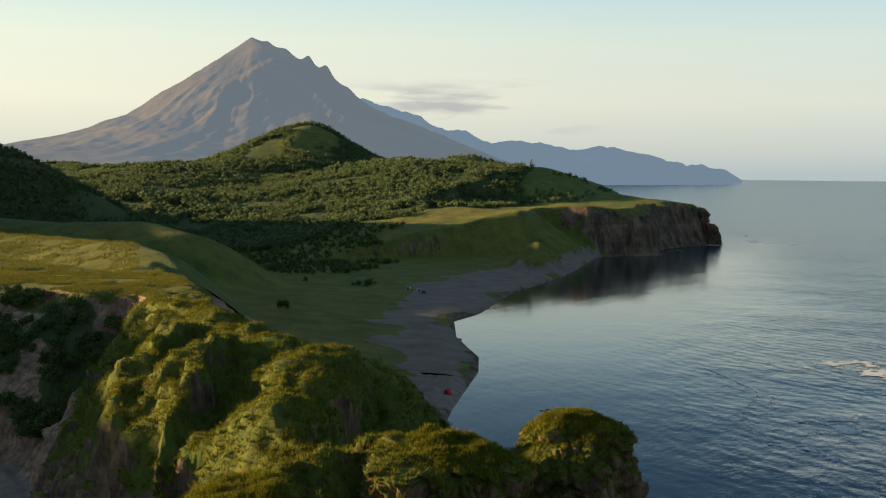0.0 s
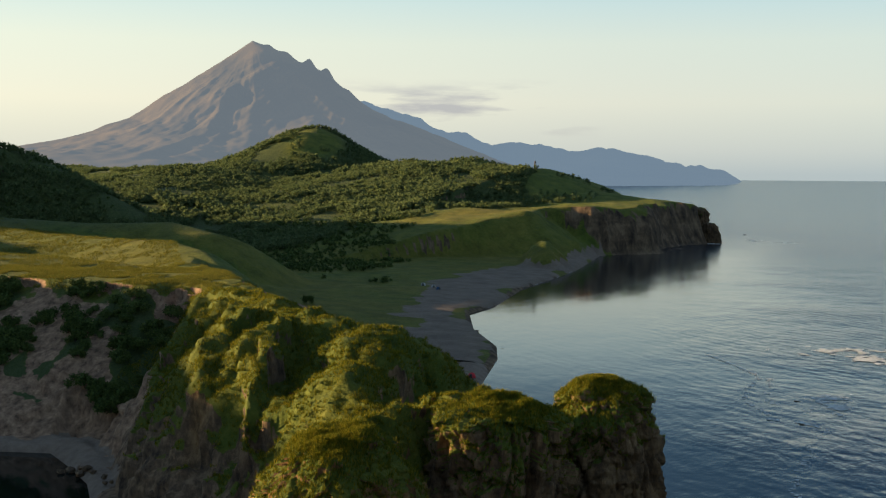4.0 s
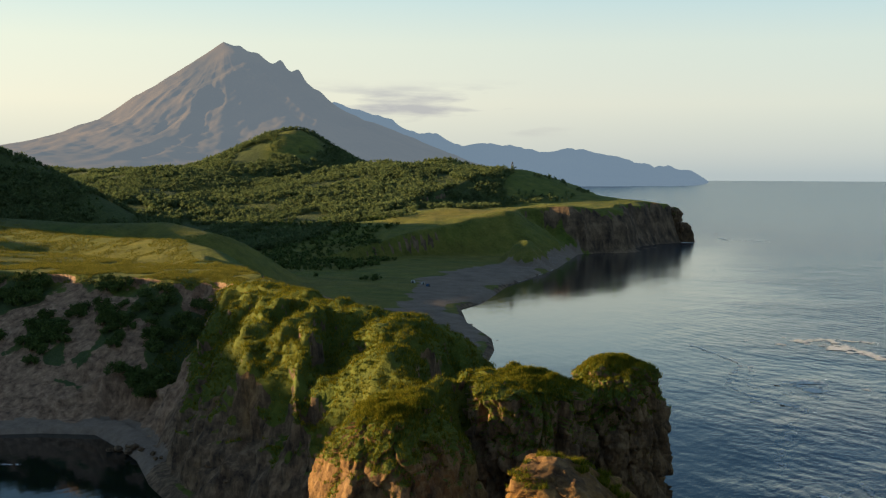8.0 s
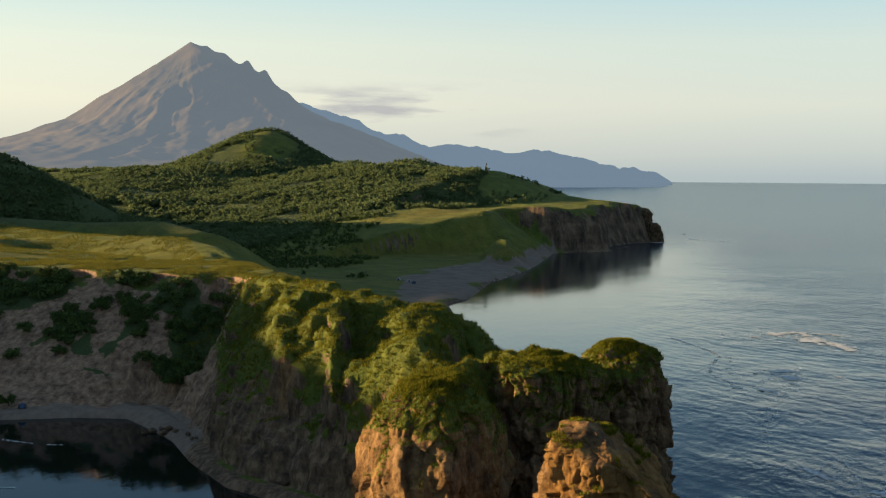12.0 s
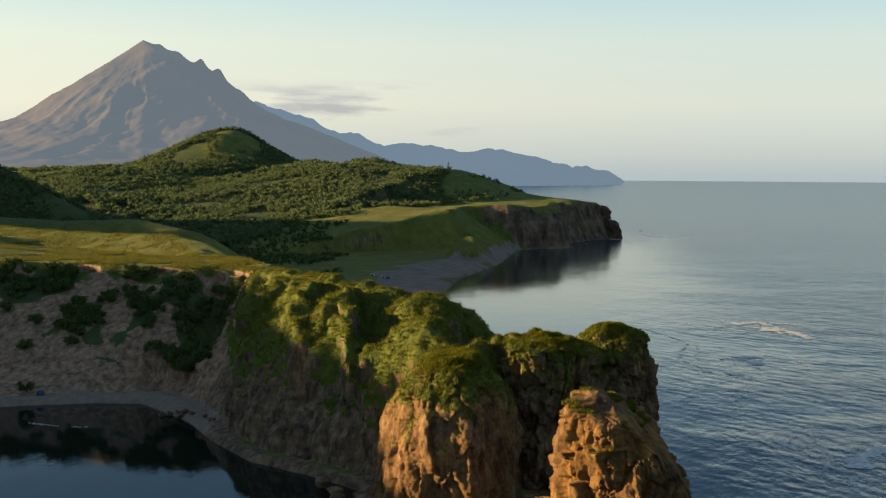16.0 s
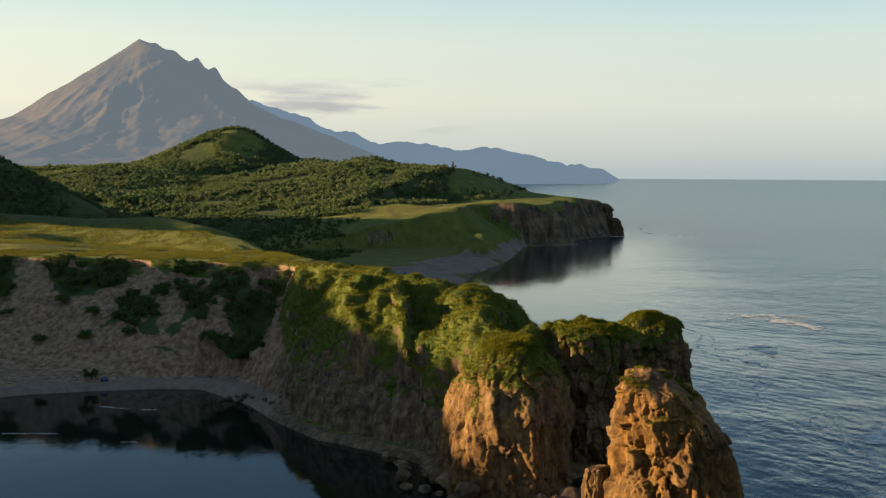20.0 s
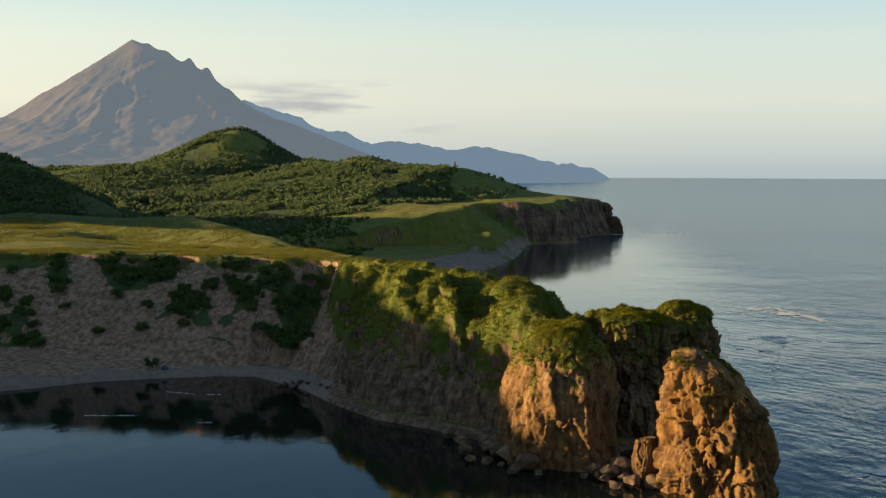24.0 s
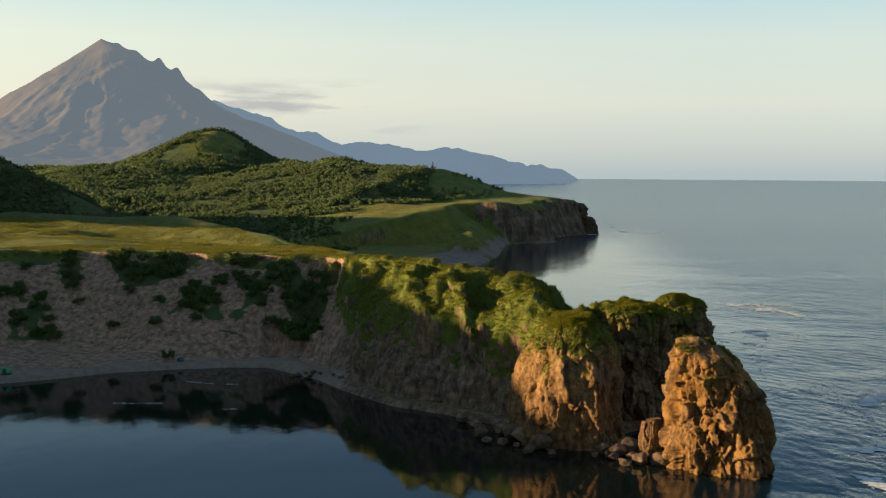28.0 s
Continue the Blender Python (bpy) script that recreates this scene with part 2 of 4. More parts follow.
def ground_height(x, y):
    """Height of the land at arrays of x and y (a sea bed below zero), and the way in from the coast."""
    d = inside(x, y, COAST)
    inland = np.clip(d, 0, None)
    z = np.clip(0.12 * inland, 0, 0.8) + 0.03 * np.clip(inland, 0, 60) + 0.012 * np.clip(inland - 60, 0, 500) + fractal(x, y, 0, 60, 4, 3) * 0.8 * blend(10, 80, inland)
    # near plateau with its back slopes
    p = inside(x, y, PLATEAU) + fractal(x, y, 0, 40, 3, 21) * 5 * blend(410, 440, y)
    top = 32.6 + 0.012 * np.clip(p, 0, 300) + fractal(x, y, 0, 55, 4, 11) * 1.6 * blend(0, 40, p)
    z = softmax(z, np.where(p > 0, top, 32.6 + p * (0.6 + 0.25 * blend(386, 404, y))), 3.0)
    far = to_line(x, y, DIP)[0]
    z = z - 4.0 * np.exp(-(far / 15) ** 2) * blend(0, 20, p)
    far, crest, along, side = to_line(x, y, RIM, True)
    z = softmax(z, crest - np.where(side > 0, 0.85, 0.28) * (np.sqrt(far * far + 36) - 6), 1.5)
    # the ridge: gullied towards the cove, steep and plain towards the bay
    wobble = fractal(x, y, 0, 16, 4, 31) * 3.2 * blend(0, 14, inland)
    wx, wy = x + fractal(x, y, 0, 9, 3, 35) * 2.2, y + fractal(x, y, 0, 9, 3, 36) * 2.2
    far, crest, along, side = to_line(x, y, RIDGE, True)
    z = softmax(z, crest - np.where(side > 0, 0.55, 1.25) * (np.sqrt(far * far + 14) - 3.7) - np.where(side > 0, 0.7, 0.0) * np.clip(far - 13, 0, None) + wobble * 0.4 * blend(1, 10, far), 2.0)
    far, crest, along, side = to_line(x, y, SHOULDER, True)
    z = softmax(z, crest - np.where(side > 0, 0.9, 1.5) * (np.sqrt(far * far + 9) - 3) + wobble * 0.3 * blend(1, 10, far), 1.5)
    for line, west, east in SPURS:
        far, crest, along, side = to_line(wx, wy, line, True)
        z = softmax(z, crest - np.where(side > 0, east, west) * (np.sqrt(far * far + 3) - 1.7) + wobble * 0.3 * blend(1, 8, far), 1.2)
    z = z - 6.0 * np.exp(-(to_line(wx, wy, HOLLOW)[0] / 7) ** 2) * blend(4, 16, inland)
    far, crest, along = to_line(x, y, SHADE_HILL)
    z = softmax(z, crest - 0.75 * (np.sqrt(far * far + 100) - 10), 3.0)
    # cliffs on the near coast
    bay = blend(-112, -146, x)
    strand = 3 + 2 * bay
    rise = 1.9 - 1.2 * bay + 0.6 * blend(-290, -330, x)
    de = d + fractal(x, y, 0, 14, 3, 51) * 3.0 * blend(2, 14, d)
    cap = np.where(de < strand, 0.16 * de, 0.16 * strand + rise * (de - strand))
    z = np.where(y < 452, softmin(z, cap, 2.0), z)
    # hills of the middle distance
    for line, fall in ((LEFT_HILL, 0.62), (SIDE_SPUR, 0.75), (FOREST_HILL, 0.18), (CONE_BASE, 0.15)):
        far, crest, along = to_line(x, y, line)
        z = softmax(z, crest - fall * (np.sqrt(far * far + 600) - 24.5), 7.0)
    for cx, cy, high, wide, deep in DOMES:
        z = softmax(z, (high + 40) * np.exp(-(((x - cx) / wide) ** 2 + ((y - cy) / deep) ** 2 + 0.012) ** 0.7) - 40, 7.0)
    cx, cy, foot, high = CONE
    swell = np.exp(0.04 - (((x - cx) / np.where(x < cx, 118, 86)) ** 2 + ((y - cy) / 130) ** 2 + 0.015) ** 0.78)
    z = softmax(z, foot - 12 + (high + 12) * swell - 90 * blend(0.2, 0.0, swell), 4.0)
    q = inside(x, y, FAR_PLATEAU)
    table = 35.0 - 7.0 * blend(1180, 1275, y) * blend(-260, -170, x) + fractal(x, y, 0, 45, 3, 73) * 2.2
    seaward = blend(-6, 10, ((x + 238) * 110 - (y - 985) * 58) / 124)
    z = softmax(z, np.where(q > 0, table, table + (0.17 + 0.6 * seaward) * q), 4.0)
    far, crest, along = to_line(x, y, FAR_EDGE)
    z = softmax(z, crest - (0.12 + 0.62 * seaward) * (np.sqrt(far * far + 9) - 3), 2.0)
    far, crest, along = to_line(x, y, FAR_SPUR)
    z = softmax(z, crest - 1.2 * (np.sqrt(far * far + 20) - 4.5) + fractal(x, y, 0, 9, 3, 67) * 3 * blend(0, 8, far), 2.0)
    flute = fractal(x, y, 0, 24, 3, 61) * 11 * blend(0, 20, d)
    far_cap = 0.3 * np.clip(d, -20, 6) + (0.75 + 1.9 * blend(1030, 1090, y)) * np.clip(d - 2 + flute * blend(1000, 1060, y), 0, None)
    z = np.where((y > 990) & (y < 1700) & (x > -520), softmin(z, far_cap, 3.0), z)
    z = z + fractal(x, y, 0, 90, 4, 71) * 3.0 * blend(60, 160, inland) * blend(700, 1100, y)
    z = np.where(d < 0, np.clip(d * 0.8, -7, 0), z)
    return z, d


# ---- materials ----
def material(name):
    m = bpy.data.materials.new(name)
    m.use_nodes = True
    return m, m.node_tree, m.node_tree.nodes["Principled BSDF"]


def grid_faces(rows, cols, wrap=False):
    i = np.arange(rows * cols).reshape(rows, cols)
    if wrap:
        i = np.concatenate([i, i[:, :1]], 1)
    return np.stack([i[:-1, :-1], i[:-1, 1:], i[1:, 1:], i[1:, :-1]], -1).reshape(-1, 4)


def mesh_of(name, co, faces, mat, marks=None, smooth=True):
    """A mesh from arrays of places and of faces with alike corner counts; marks: numbers on the points for the material."""
    mesh = bpy.data.meshes.new(name)
    faces = np.asarray(faces)
    n = faces.shape[1]
    mesh.vertices.add(len(co))
    mesh.vertices.foreach_set("co", np.asarray(co, np.float32).ravel())
    mesh.loops.add(faces.size)
    mesh.loops.foreach_set("vertex_index", faces.ravel().astype(np.int32))
    mesh.polygons.add(len(faces))
    mesh.polygons.foreach_set("loop_start", np.arange(0, faces.size, n, dtype=np.int32))
    mesh.update(calc_edges=True)
    mesh.polygons.foreach_set("use_smooth", np.full(len(faces), smooth, bool))
    for key, values in (marks or {}).items():
        mesh.attributes.new(key, "FLOAT", "POINT").data.foreach_set("value", np.asarray(values, np.float32).ravel())
    mesh.materials.append(mat)
    return mesh


def sheet(name, x, y, z, mat, marks=None, wrap=False):
    """An object over a grid of places."""
    return new(name, mesh_of(name, np.stack([x, y, z], -1).reshape(-1, 3), grid_faces(*x.shape, wrap), mat, marks))


def part(name, mesh, parent, label=""):
    ob = new(name, mesh)
    ob.parent = parent
    return tagged(ob, label)


def normals(x, y, z):
    """Upward unit normals of a grid of places."""
    p = np.stack([x, y, z], -1)
    n = np.cross(np.gradient(p, axis=1), np.gradient(p, axis=0))
    n /= np.linalg.norm(n, axis=-1, keepdims=True) + 1e-9
    return n * np.where(n[..., 2:] < 0, -1, 1)


def nodes_for(tree):
    """Short ways to add nodes to a tree."""
    def add(kind, **sets):
        node = tree.nodes.new("ShaderNode" + kind)
        for key, value in sets.items():
            node.inputs[key].default_value = value
        return node

    def join(a, b):
        tree.links.new(a, b)

    return add, join


def noise_node(add, join, where, scale, detail=6.0, rough=0.6):
    n = add("TexNoise", Scale=scale, Detail=detail, Roughness=rough)
    join(where, n.inputs["Vector"])
    return n.outputs["Fac"]


def ramp_node(tree, join, value, stops):
    r = tree.nodes.new("ShaderNodeValToRGB")
    while len(r.color_ramp.elements) < len(stops):
        r.color_ramp.elements.new(0.5)
    for e, (at, colour) in zip(r.color_ramp.elements, stops):
        e.position, e.color = at, (*colour, 1)
    join(value, r.inputs["Fac"])
    return r.outputs["Color"]


def mix_node(tree, join, fac, a, b):
    m = tree.nodes.new("ShaderNodeMix")
    m.data_type = "RGBA"
    for value, socket in ((fac, m.inputs["Factor"]), (a, m.inputs["A"]), (b, m.inputs["B"])):
        if isinstance(value, (int, float)):
            socket.default_value = value
        elif isinstance(value, tuple):
            socket.default_value = (*value, 1)
        else:
            join(value, socket)
    return m.outputs["Result"]


def mark_node(tree, key):
    a = tree.nodes.new("ShaderNodeAttribute")
    a.attribute_name = key
    return a.outputs["Fac"]


def maths(tree, join, how, a, b=0.0, clamp=False):
    m = tree.nodes.new("ShaderNodeMath")
    m.operation, m.use_clamp = how, clamp
    for value, socket in ((a, m.inputs[0]), (b, m.inputs[1])):
        if isinstance(value, (int, float)):
            socket.default_value = value
        else:
            join(value, socket)
    return m.outputs[0]


def land_material(name, grain=1.0, lush=1.0):
    """Grass, dry grass, sand, clay and ochre rock, shared out by the marks on the mesh and broken up by noise."""
    m, tree, out = material(name)
    add, join = nodes_for(tree)
    where = add("TexCoord").outputs["Object"]
    broad = noise_node(add, join, where, 0.05 / grain, 5)
    fine = noise_node(add, join, where, 2.2 / grain, 8, 0.7)
    mid = maths(tree, join, "ADD", maths(tree, join, "MULTIPLY", noise_node(add, join, where, 0.35 / grain, 8, 0.65), 0.62), maths(tree, join, "MULTIPLY", fine, 0.38))
    # rock: dark basalt, clay, ochre
    squeeze = add("Mapping")
    squeeze.inputs["Scale"].default_value = (1, 1, 0.35)
    join(where, squeeze.inputs["Vector"])
    veins = noise_node(add, join, squeeze.outputs["Vector"], 0.5 / grain, 10, 0.7)
    bed = add("Mapping")
    bed.inputs["Scale"].default_value = (0.12, 0.12, 1.0)
    join(where, bed.inputs["Vector"])
    beds = noise_node(add, join, bed.outputs["Vector"], 0.8 / grain, 6, 0.6)
    veins = maths(tree, join, "ADD", maths(tree, join, "MULTIPLY", veins, 0.82), maths(tree, join, "MULTIPLY", beds, 0.18))
    dark = ramp_node(tree, join, veins, [(0.38, (0.036, 0.025, 0.018)), (0.5, (0.105, 0.072, 0.044)), (0.62, (0.21, 0.145, 0.086))])
    clay = ramp_node(tree, join, veins, [(0.37, (0.085, 0.053, 0.034)), (0.5, (0.225, 0.14, 0.088)), (0.64, (0.38, 0.25, 0.16))])
    ochre = ramp_node(tree, join, veins, [(0.36, (0.05, 0.025, 0.009)), (0.5, (0.16, 0.082, 0.023)), (0.66, (0.30, 0.165, 0.048))])
    rock = mix_node(tree, join, mark_node(tree, "clay"), dark, clay)
    rock = mix_node(tree, join, mark_node(tree, "ochre"), rock, ochre)
    # grass, fresh to dry
    green = ramp_node(tree, join, mid, [(at, (tone[0] * (1.35 * lush - 0.35), tone[1] * (0.8 * lush + 0.2), tone[2] * (1.5 * lush - 0.5))) for at, tone in ((0.32, (0.016, 0.034, 0.006)), (0.5, (0.055, 0.088, 0.011)), (0.7, (0.10, 0.125, 0.018)))])
    gold = ramp_node(tree, join, mid, [(0.3, (0.06, 0.068, 0.011)), (0.5, (0.13, 0.122, 0.021)), (0.72, (0.225, 0.19, 0.04))])
    dry = maths(tree, join, "MULTIPLY", mark_node(tree, "gold"), ramp_node(tree, join, broad, [(0.3, (0.25,) * 3), (0.6, (1,) * 3)]))
    grass = mix_node(tree, join, dry, green, gold)
    scrub = ramp_node(tree, join, fine, [(0.35, (0.026, 0.042, 0.014)), (0.65, (0.062, 0.085, 0.027))])
    grass = mix_node(tree, join, mark_node(tree, "scrub"), grass, scrub)
    edge = maths(tree, join, "ADD", mark_node(tree, "grass"), maths(tree, join, "MULTIPLY", maths(tree, join, "SUBTRACT", mid, 0.5), 1.1))
    moss = noise_node(add, join, where, 0.17 / grain, 5, 0.65)
    edge = maths(tree, join, "ADD", edge, maths(tree, join, "MULTIPLY", maths(tree, join, "SUBTRACT", moss, 0.5), 0.5))
    edge = ramp_node(tree, join, edge, [(0.44, (0,) * 3), (0.56, (1,) * 3)])
    colour = mix_node(tree, join, edge, rock, grass)
    sand = ramp_node(tree, join, mid, [(0.3, (0.11, 0.083, 0.064)), (0.5, (0.19, 0.146, 0.112)), (0.7, (0.26, 0.205, 0.16))])
    edge = maths(tree, join, "ADD", mark_node(tree, "sand"), maths(tree, join, "MULTIPLY", maths(tree, join, "SUBTRACT", mid, 0.5), 0.9))
    colour = mix_node(tree, join, ramp_node(tree, join, edge, [(0.44, (0,) * 3), (0.56, (1,) * 3)]), colour, sand)
    join(colour, out.inputs["Base Color"])
    out.inputs["Roughness"].default_value = 0.92
    out.inputs["Specular IOR Level"].default_value = 0.2
    bump = add("Bump", Strength=1.0, Distance=0.6 * grain)
    both = maths(tree, join, "ADD", maths(tree, join, "MULTIPLY", fine, 0.6), veins)
    join(both, bump.inputs["Height"])
    join(bump.outputs["Normal"], out.inputs["Normal"])
    return m


coast_land = land_material("coast_land")
far_land = land_material("far_land", 4.0, 1.4)

sea_m, _t, _b = material("sea_water")
_add, _join = nodes_for(_t)
_join(mix_node(_t, _join, mark_node(_t, "open"), (0.004, 0.008, 0.008), (0.002, 0.022, 0.044)), _b.inputs["Base Color"])
_join(maths(_t, _join, "ADD", maths(_t, _join, "MULTIPLY", mark_node(_t, "far"), 0.06), maths(_t, _join, "ADD", maths(_t, _join, "MULTIPLY", mark_node(_t, "open"), 0.13), 0.02)), _b.inputs["Roughness"])
_b.inputs["IOR"].default_value = 1.33
_b.inputs["Specular Tint"].default_value = (0.86, 0.95, 1.0, 1)
_w = _add("TexCoord").outputs["Object"]
_stretch = _add("Mapping")
_stretch.inputs["Scale"].default_value, _stretch.inputs["Rotation"].default_value = (1.0, 0.45, 1.0), (0, 0, radians(35))
_join(_w, _stretch.inputs["Vector"])
_big = noise_node(_add, _join, _stretch.outputs["Vector"], 0.09, 4, 0.5)
_small = noise_node(_add, _join, _stretch.outputs["Vector"], 0.6, 5, 0.6)
_long = _add("Mapping")
_long.inputs["Scale"].default_value = (0.55, 1.0, 1.0)
_join(_w, _long.inputs["Vector"])
_patch = noise_node(_add, _join, _long.outputs["Vector"], 0.011, 5, 0.6)
_calm = ramp_node(_t, _join, maths(_t, _join, "MULTIPLY", mark_node(_t, "open"), maths(_t, _join, "SUBTRACT", maths(_t, _join, "MULTIPLY", _patch, 2.2), 0.45)), [(0.0, (0.006,) * 3), (0.3, (0.07,) * 3), (0.8, (0.2,) * 3)])
_swell = _add("TexWave", Scale=0.05, Distortion=9.0, Detail=3.0)
_swell.inputs["Detail Scale"].default_value = 0.6
_turned = _add("Mapping")
_turned.inputs["Rotation"].default_value = (0, 0, radians(-50))
_join(_w, _turned.inputs["Vector"])
_join(_turned.outputs["Vector"], _swell.inputs["Vector"])
_both = maths(_t, _join, "ADD", _big, maths(_t, _join, "MULTIPLY", _small, 0.27))
_both = maths(_t, _join, "ADD", _both, maths(_t, _join, "MULTIPLY", _swell.outputs["Fac"], 0.06))
_h = maths(_t, _join, "MULTIPLY", _both, _calm)
_h = maths(_t, _join, "MULTIPLY", _h, maths(_t, _join, "SUBTRACT", 1.0, maths(_t, _join, "MULTIPLY", mark_node(_t, "far"), 0.5)))
_bump = _add("Bump", Strength=1.0, Distance=10.0)
_join(_h, _bump.inputs["Height"])
_join(_bump.outputs["Normal"], _b.inputs["Normal"])

# ---- land: the near headland, and the valley and hills behind ----
HUB = (10.0, 40.0)
BEACH = ((-60, 425), (-82, 436), (-86, 455), (-101, 517), (-111, 545), (-136, 588), (-156, 637), (-155, 673), (-169, 762), (-170, 824), (-172, 898), (-180, 985), (-190, 1050),
         (-215, 1075), (-202, 905), (-218, 838), (-204, 713), (-172, 614), (-128, 507), (-116, 468), (-100, 440))
FOREST = ((-378, 890), (-362, 950), (-345, 1000), (-310, 1050), (-285, 1085), (-300, 1150), (-325, 1220), (-338, 1300), (-400, 1330), (-480, 1360), (-560, 1500), (-600, 1640), (-800, 1640),
          (-1000, 1640), (-1300, 1740), (-1330, 1500), (-900, 950), (-640, 800), (-520, 800), (-450, 800))
BARE_TOP = ((-700, 1480), (-690, 1432), (-676, 1385), (-648, 1370), (-628, 1400), (-626, 1450), (-650, 1496))
GOLD_FIELDS = (((-345, 950), (-330, 985), (-290, 1030), (-250, 1040), (-236, 1000), (-245, 985), (-262, 965), (-290, 945), (-318, 938)),
               ((-232, 1052), (-205, 1085), (-176, 1122), (-170, 1108), (-192, 1070), (-222, 1040)))


SCAR = ((-103, 384), (-97, 375), (-91, 366))  # bare clay slip behind the ridge
OUTCROPS = ((-87, 312.5, 3.0), (-99, 320, 2.2))  # bare ochre rock on the spurs
CHUTE = ((-131, 363), (-139, 367), (-146, 365), (-148, 357), (-131, 337), (-124, 347))  # clay slide beside the bushy gully
PATCHES = (((-264, 376), (-250, 378), (-236, 352), (-246, 350), 10), ((-258, 396), (-251, 397), (-241, 379), (-246, 378), 9), ((-240, 401), (-206, 402), (-203, 391), (-226, 381), 34),
           ((-200, 388), (-186, 392), (-180, 370), (-196, 371), 20), ((-187, 401), (-179, 402), (-174, 385), (-177, 385), 9), ((-174, 385), (-166, 396), (-162, 374), (-171, 371), 12),
           ((-166, 402), (-146, 398), (-139, 357), (-153, 362), 36), ((-258, 362), (-256, 364), (-249, 352), (-250, 350), 3), ((-243, 362), (-237, 362), (-233, 353), (-238, 354), 3))


def land_marks(x, y, z, n, d):
    """What grows or lies where, by slope, height and place."""
    patch = fractal(x, y, z, 9, 4, 81)
    steep = 1 - n[..., 2]
    near = y < 470
    cove = near & (x < -135)
    grass = 0.5 + (0.52 - steep) * 2.4 + patch * 0.45 + np.where(near, np.clip((z - np.where(x < -78, 15.5, 13.5)) / 8, -1.2, 0.7), 0.0)
    grass = np.where((y > 840) & (y < 1050) & (x > -300), 0.5 + (0.55 - steep) * 5 + patch * 0.2, grass)
    grass = np.where((y > 1050) & (y < 1320) & (x > -300), 0.5 + (0.27 - steep) * 4 + patch * 0.3, grass)
    grass = np.where(cove, 0.42 + (0.14 - steep) * 5 + patch * 0.22 + np.clip((z - 28) / 3, -0.4, 0.9) - 0.7 * (z < 6), grass)
    sand = np.clip(0.5 + (inside(x, y, BEACH) + fractal(x, y, 0, 22, 4, 95) * 9) / 9, 0, 1)
    sand = np.where(z > 5.5, 0.0, sand)
    sand = np.where(near & (d < 6 + patch * 3) & (z < 1.6) & (x < -116), 1.0, sand)
    gold = 0.48 + fractal(x, y, 0, 50, 3, 91) * 0.3
    gold = np.where(y < 640, np.clip(0.5 + inside(x, y, PLATEAU) / 22, 0.42 * near, 0.78), gold)
    gold = np.where((y > 470) & (y < 1000) & (z < 12), 0.95 + fractal(x, y, 0, 70, 3, 93) * 0.4, gold)
    for ring in GOLD_FIELDS:
        gold = np.maximum(gold, np.clip(0.5 + inside(x, y, ring) / 12, 0, 1))
    wood = np.clip(0.5 + inside(x, y, FOREST) / 30, 0, 1) * np.clip(0.5 - inside(x, y, BARE_TOP) / 14, 0, 1)
    wood = np.maximum(wood, np.clip((x + 330) / -30, 0, 1) * np.clip((z - 30) / 8, 0, 1) * (y > 600) * (y < 1000))
    scrub = np.where(cove & (z < 32), np.clip(0.3 + patch, 0, 1), wood * 0.85)
    for *ring, _ in PATCHES:
        thick = np.clip(0.5 + (inside(x, y, ring) + patch * 7 - 1.5) / 3, 0, 1) * near
        grass, scrub = np.maximum(grass, thick), np.maximum(scrub, thick)
    slide = inside(x, y, CHUTE) + patch * 3
    grass = np.where(near & (slide > 0), grass - 0.9, grass)
    bare = sum(np.exp(-((x - ax) ** 2 + (y - ay) ** 2) / wide ** 2) for ax, ay, wide in OUTCROPS) * near
    grass = grass - 1.1 * bare
    grass = np.where(d < 1.0, grass - 1.5, grass)
    scar = to_line(x, y, SCAR)[0] + patch * 2.5
    grass = np.where(near & (scar < 3.2), -0.5, grass)
    clay = np.where(cove | (near & ((scar < 6) | (slide > -2))), 1.0, np.clip((-110 - x) / 40, 0, 1) * 0.8 + 0.12) * np.where(near, 1, 0.05)
    ochre = np.where(near, np.clip(np.clip((x + 75) / 45, 0, 1) * 0.5 + 0.5 * bare, 0, 1), 0.0)
    return {"grass": np.clip(grass, 0, 1), "sand": sand, "gold": np.clip(gold, 0, 1), "scrub": scrub, "clay": np.clip(clay, 0, 1), "ochre": ochre}


